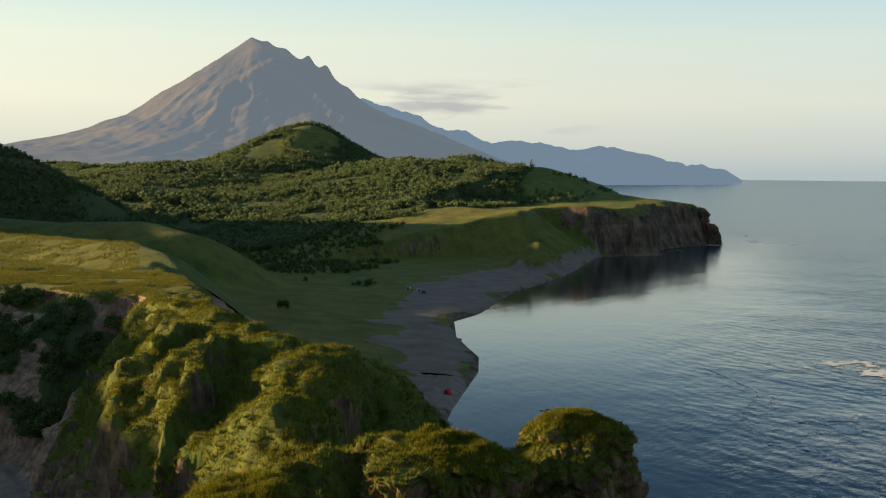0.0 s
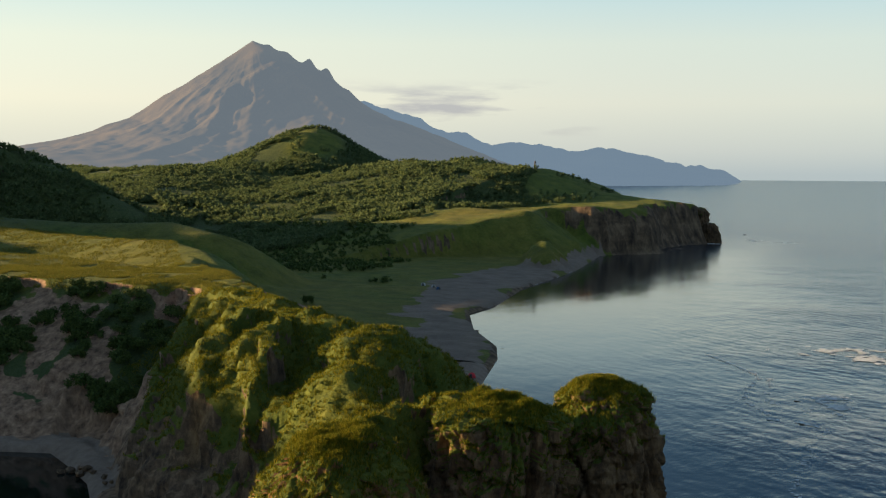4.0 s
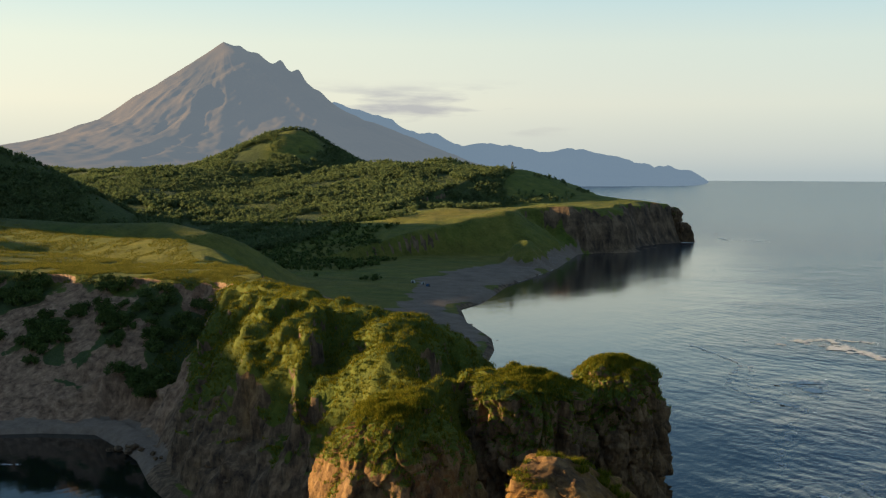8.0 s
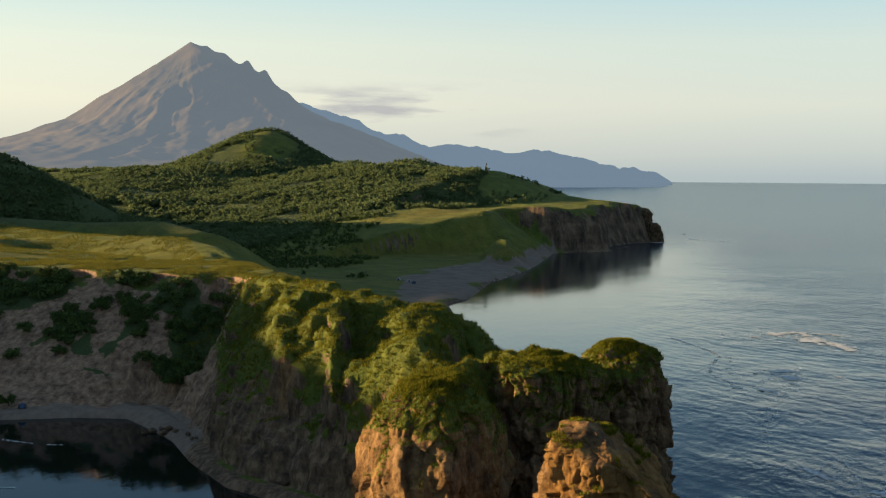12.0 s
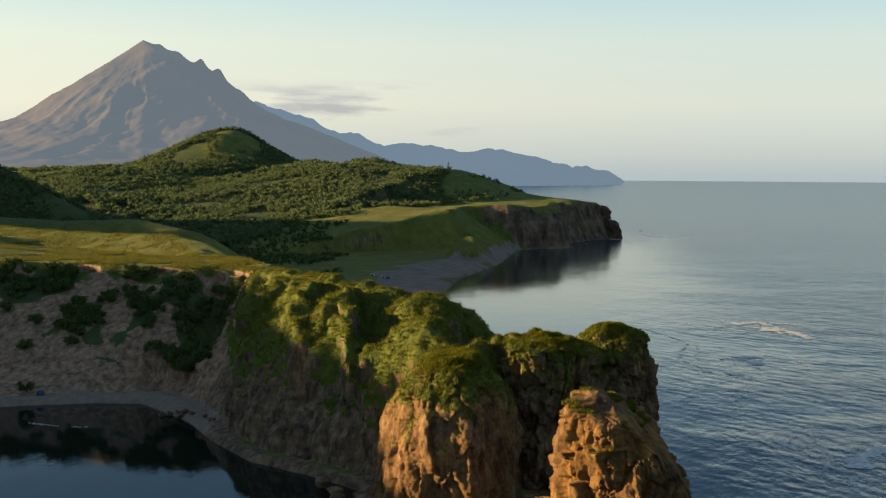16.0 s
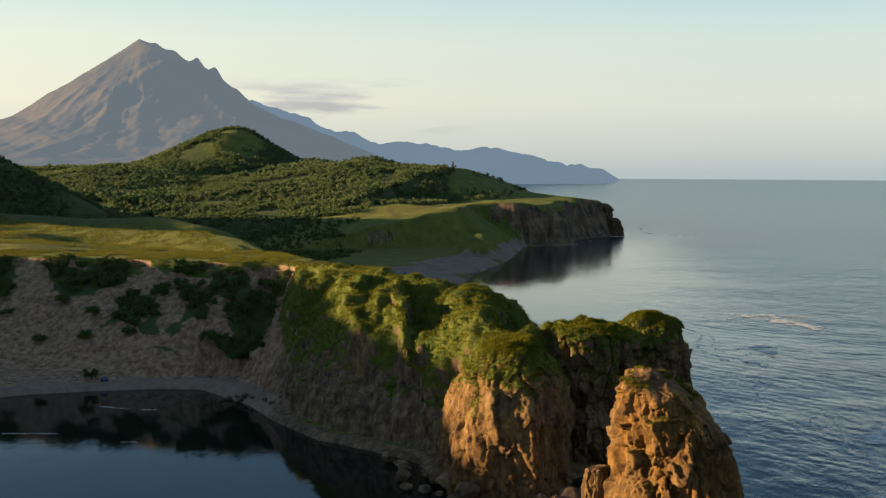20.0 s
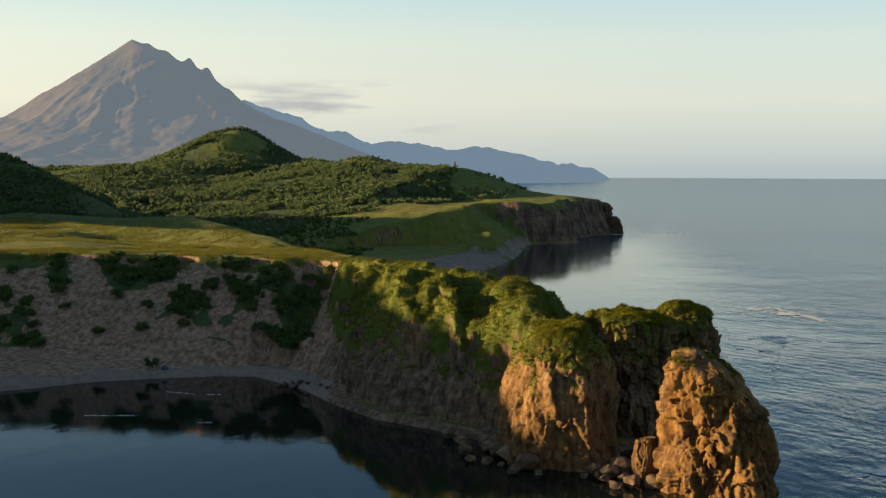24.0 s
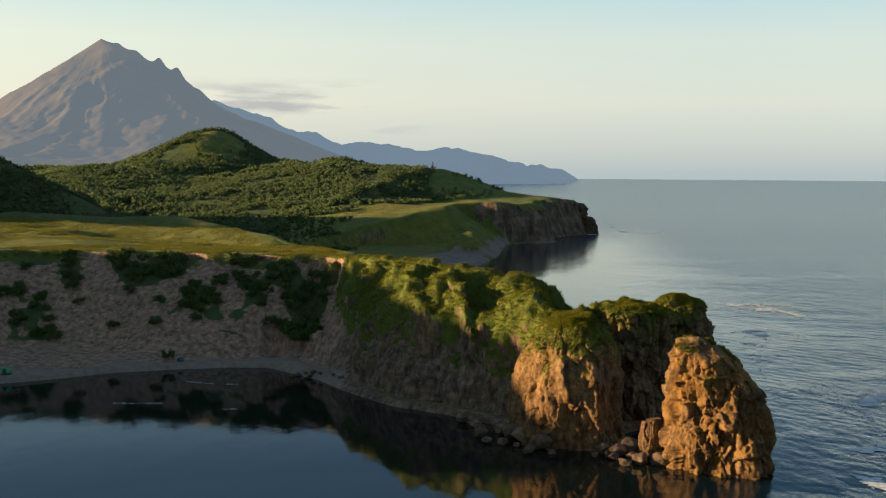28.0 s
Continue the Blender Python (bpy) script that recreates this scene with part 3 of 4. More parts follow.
def land(name, turns, rings, mat, rough, label):
    tt, rr = np.meshgrid(np.radians(turns), rings)
    x, y = HUB[0] - rr * np.sin(tt), HUB[1] + rr * np.cos(tt)
    z, d = ground_height(x, y)
    n = normals(x, y, z)
    if rough:
        steep = blend(0.1, 0.3, 1 - n[..., 2]) * blend(0, 6, d)
        push = steep * np.where(x < -112, fractal(x, y * 0.4, z * 0.12, 21, 3, 101, 0.5) * 2.4 + (ridged(x + 0.25 * z, y * 0.16, z * 0.1, 9.0, 4, 111) - 0.45) * 3.6 + fractal(x, y, z, 2.4, 3, 113, 0.6) * 0.35, crag(x, y, z, 111) * (1.35 - 0.7 * blend(13, 20, z)))
        push = push + (1 - steep) * blend(1, 6, d) * (fractal(x, y, 0, 4.5, 4, 121, 0.6) * (0.2 + 0.55 * blend(-160, -130, x)) + fractal(x, y, 0, 11, 3, 122, 0.6) * 0.5 * blend(-160, -130, x))
        push = push + blend(-120, -108, x) * blend(2, 9, d) * blend(380, 365, y) * (fractal(x, y, z * 0.5, 10, 4, 124, 0.6) * 1.7 - 1.3 * blend(0.55, 0.9, ridged(x, y * 0.6, 0, 13, 2, 127)))
        x, y, z = x + n[..., 0] * push, y + n[..., 1] * push, z + n[..., 2] * push
        n = normals(x, y, z)
    else:
        steep = blend(0.12, 0.4, 1 - n[..., 2]) * blend(0, 6, d) * (y > 985) * blend(3, 7, z)
        push = steep * crag(x / 2.4, y / 2.4, z / 7, 131) * 3.0
        x, y, z = x + n[..., 0] * push, y + n[..., 1] * push, z + n[..., 2] * push
        n = normals(x, y, z)
    return tagged(sheet(name, x, y, z, mat, land_marks(x, y, z, n, d)), label, name, kind="structure"), (x, y, z, n, d)


headland, HEAD = land("headland", np.arange(-14, 48, 0.1), np.arange(190, 470.1, 0.75), coast_land, True, "grassy headland with clay and rock cliffs above a cove")
ground, FAR = land("ground", np.arange(-14, 48, 0.16), 470 * (4500 / 470) ** np.linspace(0, 1, 420), far_land, False, "green valley floor, fields and hills behind the beach")

# ---- land beside the cove and behind, beyond the picture's edge, with the hill added for shade ----
tt, rr = np.meshgrid(np.radians(np.arange(48, 110.5, 1.0)), np.linspace(150, 1600, 120))
ox, oy = HUB[0] - rr * np.sin(tt), HUB[1] + rr * np.cos(tt)
oz, od = ground_height(ox, oy)
tagged(sheet("hillside", ox, oy, oz, far_land, land_marks(ox, oy, oz, normals(ox, oy, oz), od)), "unseen green hill beside the cove, added to cast shade", "hill", kind="structure")

# ---- sea ----
tt, rr = np.meshgrid(np.radians(np.linspace(-180, 180, 361)), np.concatenate([[0.0], 60 * (4850 / 60) ** np.linspace(0, 1, 140)]))
sx, sy = -rr * np.sin(tt), rr * np.cos(tt)
wider = blend(330, 430, sy)
out_of_cove = -30 - 35 * wider
swell = blend(0, 1, (sx + 0.12 * (sy - 260) - out_of_cove) / (70 + 70 * wider)) * np.where(sy > 240, blend(-120, 110, sx + 0.2 * (sy - 450)) * 0.95 + 0.05, 1)
tagged(sheet("sea", sx, sy, SEA + 43.0 * np.clip((rr - 2200) / 2650, 0, 1) ** 1.6, sea_m, {"open": np.maximum(np.maximum(swell, 0.015 * blend(380, 480, sy) + 0.16 * blend(720, 900, sy)), blend(750, 1500, rr)), "far": blend(330, 1200, rr)}), "calm dark blue sea reaching the horizon", "sea", kind="structure")


# ---- rock stacks at the end of the headland ----
def stack(name, centre, reach, top, taper, bulge, ochre, seed, label, green=0.0, cap_label="rough green grass cap", cuts=14, deep=0.18, bend=1.6, broken=1.0):
    """A rock column: reach gives the foot's radius at even angles from +x, top the height over (x, y)."""
    cols, rows, cap = 300, 190, 60
    ang = np.linspace(0, 2 * np.pi, cols, endpoint=False)
    foot = np.interp(ang, np.linspace(0, 2 * np.pi, len(reach) + 1), [*reach, reach[0]])
    foot = np.convolve(np.concatenate([foot[-9:], foot, foot[:9]]), np.ones(19) / 19, "valid")
    up = np.concatenate([np.linspace(0, 1, rows), np.ones(cap)])[:, None]
    ring = np.concatenate([np.ones(rows), np.linspace(1, 0.0, cap + 1)[1:]])[:, None]
    r = foot * (1 - (1 - taper) * up ** bend + bulge * np.sin(np.pi * up)) * ring
    x, y = centre[0] + r * np.cos(ang), centre[1] + r * np.sin(ang)
    drop = min(2.2, 0.14 * foot.mean()) * (ring ** 6 * (up >= 1) + (up < 1)) * blend(0.5, 1.0, up)
    z = -4.5 + (top(x, y) - drop + 4.5) * up
    n = np.stack([np.cos(ang) * np.ones_like(z), np.sin(ang) * np.ones_like(z), np.zeros_like(z)], -1)
    lift = blend(0.92, 0.45, ring) * (up >= 1)
    n = n * (1 - lift[..., None]) + np.array([0, 0, 1.0]) * lift[..., None]
    cut = np.random.default_rng(seed)
    for _ in range(cuts):  # broken planes
        a, tip = cut.uniform(0, 6.283), cut.uniform(-0.25, 0.45)
        nx, ny, nz = math.cos(a) * math.cos(tip), math.sin(a) * math.cos(tip), math.sin(tip)
        h = (x - centre[0]) * nx + (y - centre[1]) * ny + z * nz
        over = np.clip(h - (h.max() - cut.uniform(0.03, deep) * foot.mean()), 0, None)
        x, y, z = x - nx * over, y - ny * over, z - nz * over * (1 - lift)
    push = (1 - lift) * (crag(x, y, z, seed) * 0.55 * broken ** 0.7 + blocks(x, y, z, 4.6, 130, seed + 31) * broken + blocks(x, y, z, 1.7, 420, seed + 37) * 1.1 * broken) * min(1.3, foot.mean() / 8) + lift * (fractal(x, y, 0, 6, 4, seed + 17) * 1.1 + 0.35 * fractal(x, y, 0, 1.6, 2, seed + 23))
    push = push * blend(0.0, 0.12, up + 0.05)
    x, y, z = x + n[..., 0] * push, y + n[..., 1] * push, z + n[..., 2] * push
    up_face = normals(x, y, z)
    flat = up_face[..., 2]
    patch = fractal(x, y, z, 5, 4, seed + 19)
    grass = np.clip(0.1 + green + (flat - 0.55) * 1.4 + patch * 0.5 + np.clip((z - 20) / 14, -1, 0.5), 0, 1)
    marks = {"grass": grass, "sand": 0 * z, "gold": 0.5 + 0 * z, "scrub": 0 * z, "clay": 0.12 + 0 * z, "ochre": ochre * np.clip(0.9 + 0.4 * patch, 0, 1)}
    thing = tagged(new(name), label, "rock")
    thing.location = (centre[0], centre[1], 0)
    body = mesh_of("rock_face", np.stack([x - centre[0], y - centre[1], z], -1).reshape(-1, 3), grid_faces(*x.shape, True), coast_land, marks)
    part("rock_face", body, thing)
    CAPS.append((thing, cap_label, x.ravel(), y.ravel(), z.ravel(), grass.ravel() * (flat.ravel() > 0.35)))
    return thing


CAPS = []
stack("rock_buttress", (-39, 271), (12, 13, 15, 20, 21, 17, 15, 14, 13.5, 14.8, 16.5, 12.5), lambda x, y: 27.0 + 0.15 * (y - 258) - 0.010 * (x + 35) ** 2, 0.5, 0.06, 0.75, 201,
      "ochre rock buttress with a grass cap above the cove", 0.32, bend=4.0, broken=0.55)
stack("rock_crag", (-24, 299), (9, 9, 10.5, 11, 11, 12.5, 14, 13, 14, 12, 9.5, 9), lambda x, y: 29.6 - 0.10 * (x + 32), 0.88, 0.0, 0.35, 231, "dark rock crag with a mossy green crest", 0.3, cuts=8, deep=0.1)
stack("rock_dome", (-15, 321.5), (9.8, 9.8, 10.5, 12, 12.5, 12, 11.5, 11.5, 12.3, 12.5, 12, 10.8), lambda x, y: 30.0 - 0.040 * ((x + 15) ** 2 + (y - 321) ** 2), 0.80, 0.05, 0.4, 251,
      "dark rounded rock stack with a bright grass cap", 0.24, cuts=8, deep=0.1)
stack("sea_pillar", (-3, 251.5), (12, 11.5, 10.5, 9.5, 10, 11.5, 12.6, 10.9, 10.3, 11.2, 13.3, 13.4), lambda x, y: np.interp(x, (-15, -10, -2, 3, 6, 9), (28.5, 27.2, 24.5, 20.5, 15, 8)) + 0.1 * (y - 252), 0.86, 0.02, 1.0, 271,
      "sunlit ochre rock pillar standing in shallow water", -0.5, "thin patch of grass")
stack("shore_rock", (-18.7, 255.5), (3.0, 2.7, 3.1, 2.9, 3.0, 2.7, 3.1, 2.8), lambda x, y: 7.4 + 0.25 * (x + 18.7), 0.78, 0.0, 0.7, 291,
      "small ochre rock block at the foot of the pillar", 0.3)
# rock heads at the tip of the far headland
stack("far_rock", (-152, 1262), (13, 13, 13, 14, 15, 14, 13, 13), lambda x, y: 31.5 - 0.02 * (x + 150) ** 2, 0.8, 0.02, 0.15, 341, "dark rock head on the tip of the far headland", -0.3)
stack("far_rock", (-140, 1256), (11, 10, 10, 11, 12, 11, 10, 11), lambda x, y: 17.5 - 0.03 * (x + 140) ** 2, 0.78, 0.06, 0.15, 351, "dark rock block in the surf below the far headland", -0.3)

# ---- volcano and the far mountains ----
def haze_glow_material(name, scale, stops, haze_glow):
    """Land so far off that lit air is all that shows; that haze is put into the emission."""
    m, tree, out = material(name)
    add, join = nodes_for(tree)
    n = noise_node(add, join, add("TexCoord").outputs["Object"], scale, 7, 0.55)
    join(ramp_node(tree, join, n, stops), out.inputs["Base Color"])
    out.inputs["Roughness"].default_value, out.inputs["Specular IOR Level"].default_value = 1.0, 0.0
    out.inputs["Emission Color"].default_value, out.inputs["Emission Strength"].default_value = (*haze_glow, 1), 1.0
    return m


# Haze painted as bluish emission; the slopes themselves give off no light.
haze_m = haze_glow_material("painted_haze_slope", 0.004, [(0.3, (0.05, 0.042, 0.025)), (0.55, (0.085, 0.063, 0.035)), (0.75, (0.13, 0.092, 0.046))], (0.046, 0.056, 0.067))
far_m = haze_glow_material("painted_blue_haze", 0.003, [(0.3, (0.04, 0.05, 0.05)), (0.7, (0.07, 0.07, 0.06))], (0.056, 0.078, 0.102))

PEAK = (-2270.0, 3975.0)
across = Vector((PEAK[1], -PEAK[0])).normalized()  # to the right, seen from the sea
ang, rad = np.meshgrid(np.linspace(0, 2 * np.pi, 541), np.concatenate([np.linspace(0, 1000, 200), np.linspace(1010, 2600, 80)]))
vx, vy = rad * np.cos(ang), rad * np.sin(ang)
u = vx * across.x + vy * across.y
side = u / (rad + 1)
left = np.interp(rad, [0, 25, 56, 118, 181, 329, 465, 611, 744, 876, 1500, 2600], [560, 543, 521, 476, 437, 340, 251, 205, 172, 144, 66, -20])
right = np.interp(rad, [0, 60, 128, 184, 240, 284, 352, 464, 540, 638, 769, 946, 1150, 1350, 2600], [560, 536, 508, 478, 456, 430, 372, 296, 262, 235, 180, 110, 45, -10, -60])
vz = left + (right - left) * blend(-0.6, 0.6, side)
folds = ridged(np.cos(ang) * 2.6, np.sin(ang) * 2.6, rad / 700, 1.0, 4, 301) - 0.95
vz = vz + folds * 24 * blend(60, 420, rad) * blend(1600, 500, rad) * (0.12 + 0.88 * (1 - side * side)) + fractal(vx, vy, 0, 70, 3, 311) * 4 * blend(0, 150, rad)
for tooth, high, wide in ((62, 9, 16), (128, 13, 24), (214, 30, 20), (282, 26, 22), (365, 12, 24)):  # jagged rocks along the summit ridge
    vz = vz + high * np.exp(-((u - tooth) / wide) ** 2 - (vx * across.y - vy * across.x) ** 2 / 2500)
leaning = vz - 0.66 * u  # ribs that run down from the summit ridge, side by side
vz = vz + (ridged(leaning, u * 0.2, 0, 150, 4, 305) - 0.9) * 30 * blend(60, 260, rad) * blend(1300, 700, rad) * (1 - side * side)
toward = np.arctan2(-PEAK[1], -PEAK[0])  # the way from the summit to the sea before it
for turn, high, wide, start, end in ((34, 44, 55, 420, 800), (-14, 18, 42, 400, 700), (-42, 16, 50, 400, 800), (62, 14, 55, 420, 800), (8, 14, 36, 460, 800), (-68, 14, 60, 400, 900)):
    way_x, way_y = math.cos(toward + radians(turn)), math.sin(toward + radians(turn))
    along = vx * way_x + vy * way_y
    beside = -vx * way_y + vy * way_x + fractal(vx, vy, 0, 120, 3, 315) * 22
    vz = vz + high * np.exp(-np.abs(beside) / wide) * blend(0.4 * start, start, along) * blend(end, end * 0.6, along) * blend(130, 300, rad)
tagged(sheet("backdrop_volcano", PEAK[0] + vx, PEAK[1] + vy, vz, haze_m), "grey-brown volcano with a jagged summit and painted haze", "mountain", kind="structure")


def mountain_chain(name, skyline, far, label):
    """A far ridge: skyline gives the turn to the left of +y in degrees and the height above the sea; it falls away to both sides."""
    turn = np.linspace(skyline[0][0], skyline[-1][0], 500)
    crest = np.interp(-turn, [-a for a, _ in skyline], [h for _, h in skyline])
    crest = crest + fractal(turn, 0 * turn, 0, 0.5, 4, 321) * 5
    out = np.linspace(-1, 0.35, 40)[:, None]
    r = far + out * 700
    z = crest * (1 - np.abs(out) ** 0.8 * np.where(out < 0, 1.0, 2.0)) + (ridged(turn * 30, out * 30, 0, 9, 4, 331) - 0.4) * 4 * np.abs(out) * (1 - np.abs(out)) * 3 - 30 * np.abs(out)
    x, y = -r * np.sin(np.radians(turn)), r * np.cos(np.radians(turn))
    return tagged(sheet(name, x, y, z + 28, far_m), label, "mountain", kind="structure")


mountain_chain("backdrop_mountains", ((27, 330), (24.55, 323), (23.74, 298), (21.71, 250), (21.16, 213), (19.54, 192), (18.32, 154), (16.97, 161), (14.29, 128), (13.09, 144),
                                  (10.84, 104), (9.14, 69), (8.5, 78), (7.21, 43), (6.6, 10), (6.2, -25)), 4650, "mountain range along the far coast with painted blue haze")


# ---- woods ----
def leafy(name, tones, through_light=0.0):
    """Leaves or blades, each in its own tone; through_light: how much sun shines through them."""
    m, tree, out = material(name)
    add, join = nodes_for(tree)
    pick = add("NewGeometry").outputs["Random Per Island"]
    colour = ramp_node(tree, join, pick, [(0.0, tones[0]), (0.5, tones[1]), (1.0, tones[2])])
    join(colour, out.inputs["Base Color"])
    out.inputs["Roughness"].default_value = 0.85
    out.inputs["Specular IOR Level"].default_value = 0.15
    if through_light:
        thin, both = add("BsdfTranslucent"), add("MixShader", Fac=through_light)
        join(colour, thin.inputs["Color"])
        join(out.outputs["BSDF"], both.inputs[1])
        join(thin.outputs["BSDF"], both.inputs[2])
        join(both.outputs["Shader"], tree.nodes["Material Output"].inputs["Surface"])
    return m


# Far tree tones leaned pale and bluish: some haze sits in their colour.
wood_m = leafy("tree_leaves", ((0.072, 0.106, 0.044), (0.098, 0.134, 0.053), (0.14, 0.172, 0.066)), 0.38)
scrub_m = leafy("scrub_leaves", ((0.03, 0.05, 0.014), (0.058, 0.09, 0.02), (0.09, 0.12, 0.03)))
meadow_m = leafy("meadow_grass", ((0.055, 0.078, 0.010), (0.135, 0.132, 0.018), (0.25, 0.21, 0.038)), 0.3)
grass_m = leafy("tall_grass", ((0.038, 0.062, 0.004), (0.105, 0.116, 0.007), (0.25, 0.195, 0.016)), 0.35)


def crown_shape(seed, tall):
    """One uneven crown out of loose sprays of leaves in several clumps, unit size, standing on zero."""
    rng = np.random.default_rng(seed)
    leaves = 34
    mids = np.stack([rng.uniform(-.26, .26, 5), rng.uniform(-.26, .26, 5), rng.uniform(0.3, 0.8, 5) * tall], -1)
    at = mids[rng.integers(0, 5, leaves)] + rng.normal(size=(leaves, 3)) * 0.15
    at[:, 2] = np.maximum(at[:, 2], 0.12)
    a, b = rng.normal(size=(leaves, 3)), rng.normal(size=(leaves, 3))
    a /= np.linalg.norm(a, axis=1, keepdims=True)
    b = np.cross(a, b)
    b /= np.linalg.norm(b, axis=1, keepdims=True)
    size = rng.uniform(0.16, 0.28, (leaves, 1))
    co = np.stack([at - a * size, at + a * size * 0.6 - b * size * 0.6, at + a * size * 0.6 + b * size * 0.6], 1).reshape(-1, 3)
    return co, np.arange(leaves * 3).reshape(-1, 3)


def scattered(name, shapes, x, y, z, size, seed, mat):
    """Many shapes in one mesh, each turned and sized by chance."""
    rng = np.random.default_rng(seed)
    kind = rng.integers(0, len(shapes), len(x))
    cos, faces, base = [], [], 0
    for k, (co, f) in enumerate(shapes):
        mine = np.flatnonzero(kind == k)
        a = rng.uniform(0, 6.28, len(mine))[:, None]
        s = size[mine][:, None]
        px = (co[:, 0] * np.cos(a) - co[:, 1] * np.sin(a)) * s + x[mine][:, None]
        py = (co[:, 0] * np.sin(a) + co[:, 1] * np.cos(a)) * s + y[mine][:, None]
        pz = co[:, 2] * s + z[mine][:, None]
        cos.append(np.stack([px, py, pz], -1).reshape(-1, 3))
        faces.append((f[None] + (base + np.arange(len(mine)) * len(co))[:, None, None]).reshape(-1, 3))
        base += len(mine) * len(co)
    return mesh_of(name, np.concatenate(cos), np.concatenate(faces), mat, smooth=False)


rng = np.random.default_rng(5)
fx, fy = rng.uniform(-1330, -280, 80000), rng.uniform(800, 1740, 80000)
keep = (inside(fx, fy, FOREST) + fractal(fx, fy, 0, 60, 3, 401) * 30 > 0) & (fractal(fx, fy, 0, 38, 3, 411) > -0.4) & (inside(fx, fy, BARE_TOP) + fractal(fx, fy, 0, 24, 3, 421) * 18 < 2)
fx, fy = fx[keep], fy[keep]
bx, by = rng.uniform(-1050, -560, 2600), rng.uniform(2120, 2420, 2600)
fx, fy = np.concatenate([fx, bx]), np.concatenate([fy, by])
fz = ground_height(fx, fy)[0]
trees = [crown_shape(n, 1.25) for n in range(8)]
tagged(new("forest", scattered("forest", trees, fx, fy, fz - 0.5, rng.uniform(2.6, 5.4, len(fx)) * (1 + 0.3 * fractal(fx, fy, 0, 80, 2, 431)), 6, wood_m)), "dense green mixed forest covering the hillsides", "forest", kind="stuff")

# trees spread thinly over the sunny side of the forest hill, and bushes on the valley floor
fx, fy = rng.uniform(-400, -240, 500), rng.uniform(1150, 1300, 500)
keep = (fractal(fx, fy, 0, 40, 3, 441) > 0.05) & (ground_height(fx, fy)[0] > 30) & (inside(fx, fy, COAST) > 40)
fx, fy = fx[keep], fy[keep]
tagged(new("hill_trees", scattered("hill_trees", trees, fx, fy, ground_height(fx, fy)[0] - 0.4, rng.uniform(2.5, 5.5, len(fx)), 8, wood_m)), "scattered small trees on a sunny slope", "trees", kind="stuff")
fx, fy = rng.uniform(-470, -230, 2600), rng.uniform(690, 1010, 2600)
wet = -inside(fx, fy, ((-500, 820), (-330, 740), (-250, 760), (-262, 830), (-330, 900), (-340, 985), (-420, 1010), (-500, 960)))
keep = (fractal(fx, fy, 0, 30, 3, 451) * 35 - wet > 0) & (fx + 0.0 * fy < -235)
fx, fy = fx[keep], fy[keep]
bushes = [crown_shape(40 + n, 0.8) for n in range(8)]
tagged(new("scrub", scattered("scrub", bushes, fx, fy, ground_height(fx, fy)[0] - 0.3, rng.uniform(2.0, 5.0, len(fx)), 9, scrub_m)), "dark green willow scrub on the valley floor", "scrub", kind="stuff")
fx, fy = rng.uniform(-720, -480, 1800), rng.uniform(720, 960, 1800)
fz = ground_height(fx, fy)[0]
keep = (fz > 34) & (fractal(fx, fy, 0, 25, 3, 461) > -0.2)
tagged(new("hill_scrub", scattered("hill_scrub", bushes, fx[keep], fy[keep], fz[keep] - 0.4, rng.uniform(1.5, 4.0, keep.sum()), 10, scrub_m)), "dark scrub on the shaded hillside", "scrub", kind="stuff")

# ---- tall grass on the headland ----
hx, hy, hz, hn, hd = HEAD
pick = rng.integers(0, hx.size, 600000)
px, py, pz, pn = hx.ravel()[pick], hy.ravel()[pick], hz.ravel()[pick], hn.reshape(-1, 3)[pick]
g = land_marks(px, py, pz, pn, hd.ravel()[pick])["grass"]
px, py = px + rng.uniform(-0.5, 0.5, len(px)), py + rng.uniform(-0.5, 0.5, len(px))
pxa, pya, pza = px, py, pz
keep = (g > 0.5) & (px > -150) & (pz > 8) & (py < 400) & (fractal(px, py, 0, 3.5, 3, 471) > -0.7)
px, py, pz = px[keep][:115000], py[keep][:115000], pz[keep][:115000]


def tuft(seed):
    rng = np.random.default_rng(seed)
    co, faces = [], []
    for n in range(8):
        a, b = rng.uniform(0, 6.28), rng.uniform(0.1, 0.6)
        w = 0.055
        base = np.array([math.cos(a), math.sin(a), 0]) * rng.uniform(0, .3)
        flat = np.array([-math.sin(a), math.cos(a), 0]) * w
        tip = base + np.array([math.cos(a) * b, math.sin(a) * b, rng.uniform(0.6, 1.0)])
        co += [base - flat, base + flat, tip]
        faces.append([3 * n, 3 * n + 1, 3 * n + 2])
    return np.array(co), np.array(faces)


tufts = [tuft(n) for n in range(8)]
tagged(new("grass", scattered("grass", tufts, px, py, pz - 0.1, rng.uniform(0.35, 1.0, len(px)), 7, grass_m)), "long wild grass on the headland ridge", "grass", kind="stuff")
keep = (fractal(pxa, pya, 0, 9, 3, 481) > -0.3) & (g > 0.5) & ~((pxa > -150) & (pya < 400)) & (pza > 30)
n = 45000
tagged(new("meadow", scattered("meadow", tufts, pxa[keep][:n], pya[keep][:n], pza[keep][:n] - 0.1, rng.uniform(0.5, 1.0, len(pxa[keep][:n])), 17, meadow_m)), "dry golden meadow grass on the plateau", "meadow", kind="stuff")
mx, my = rng.uniform(-430, -150, 60000), rng.uniform(440, 640, 60000)
keep = (fractal(mx, my, 0, 9, 3, 481) > -0.3) & (inside(mx, my, PLATEAU) > 2) & (np.hypot(mx - HUB[0], my - HUB[1]) > 470)
mx, my = mx[keep], my[keep]
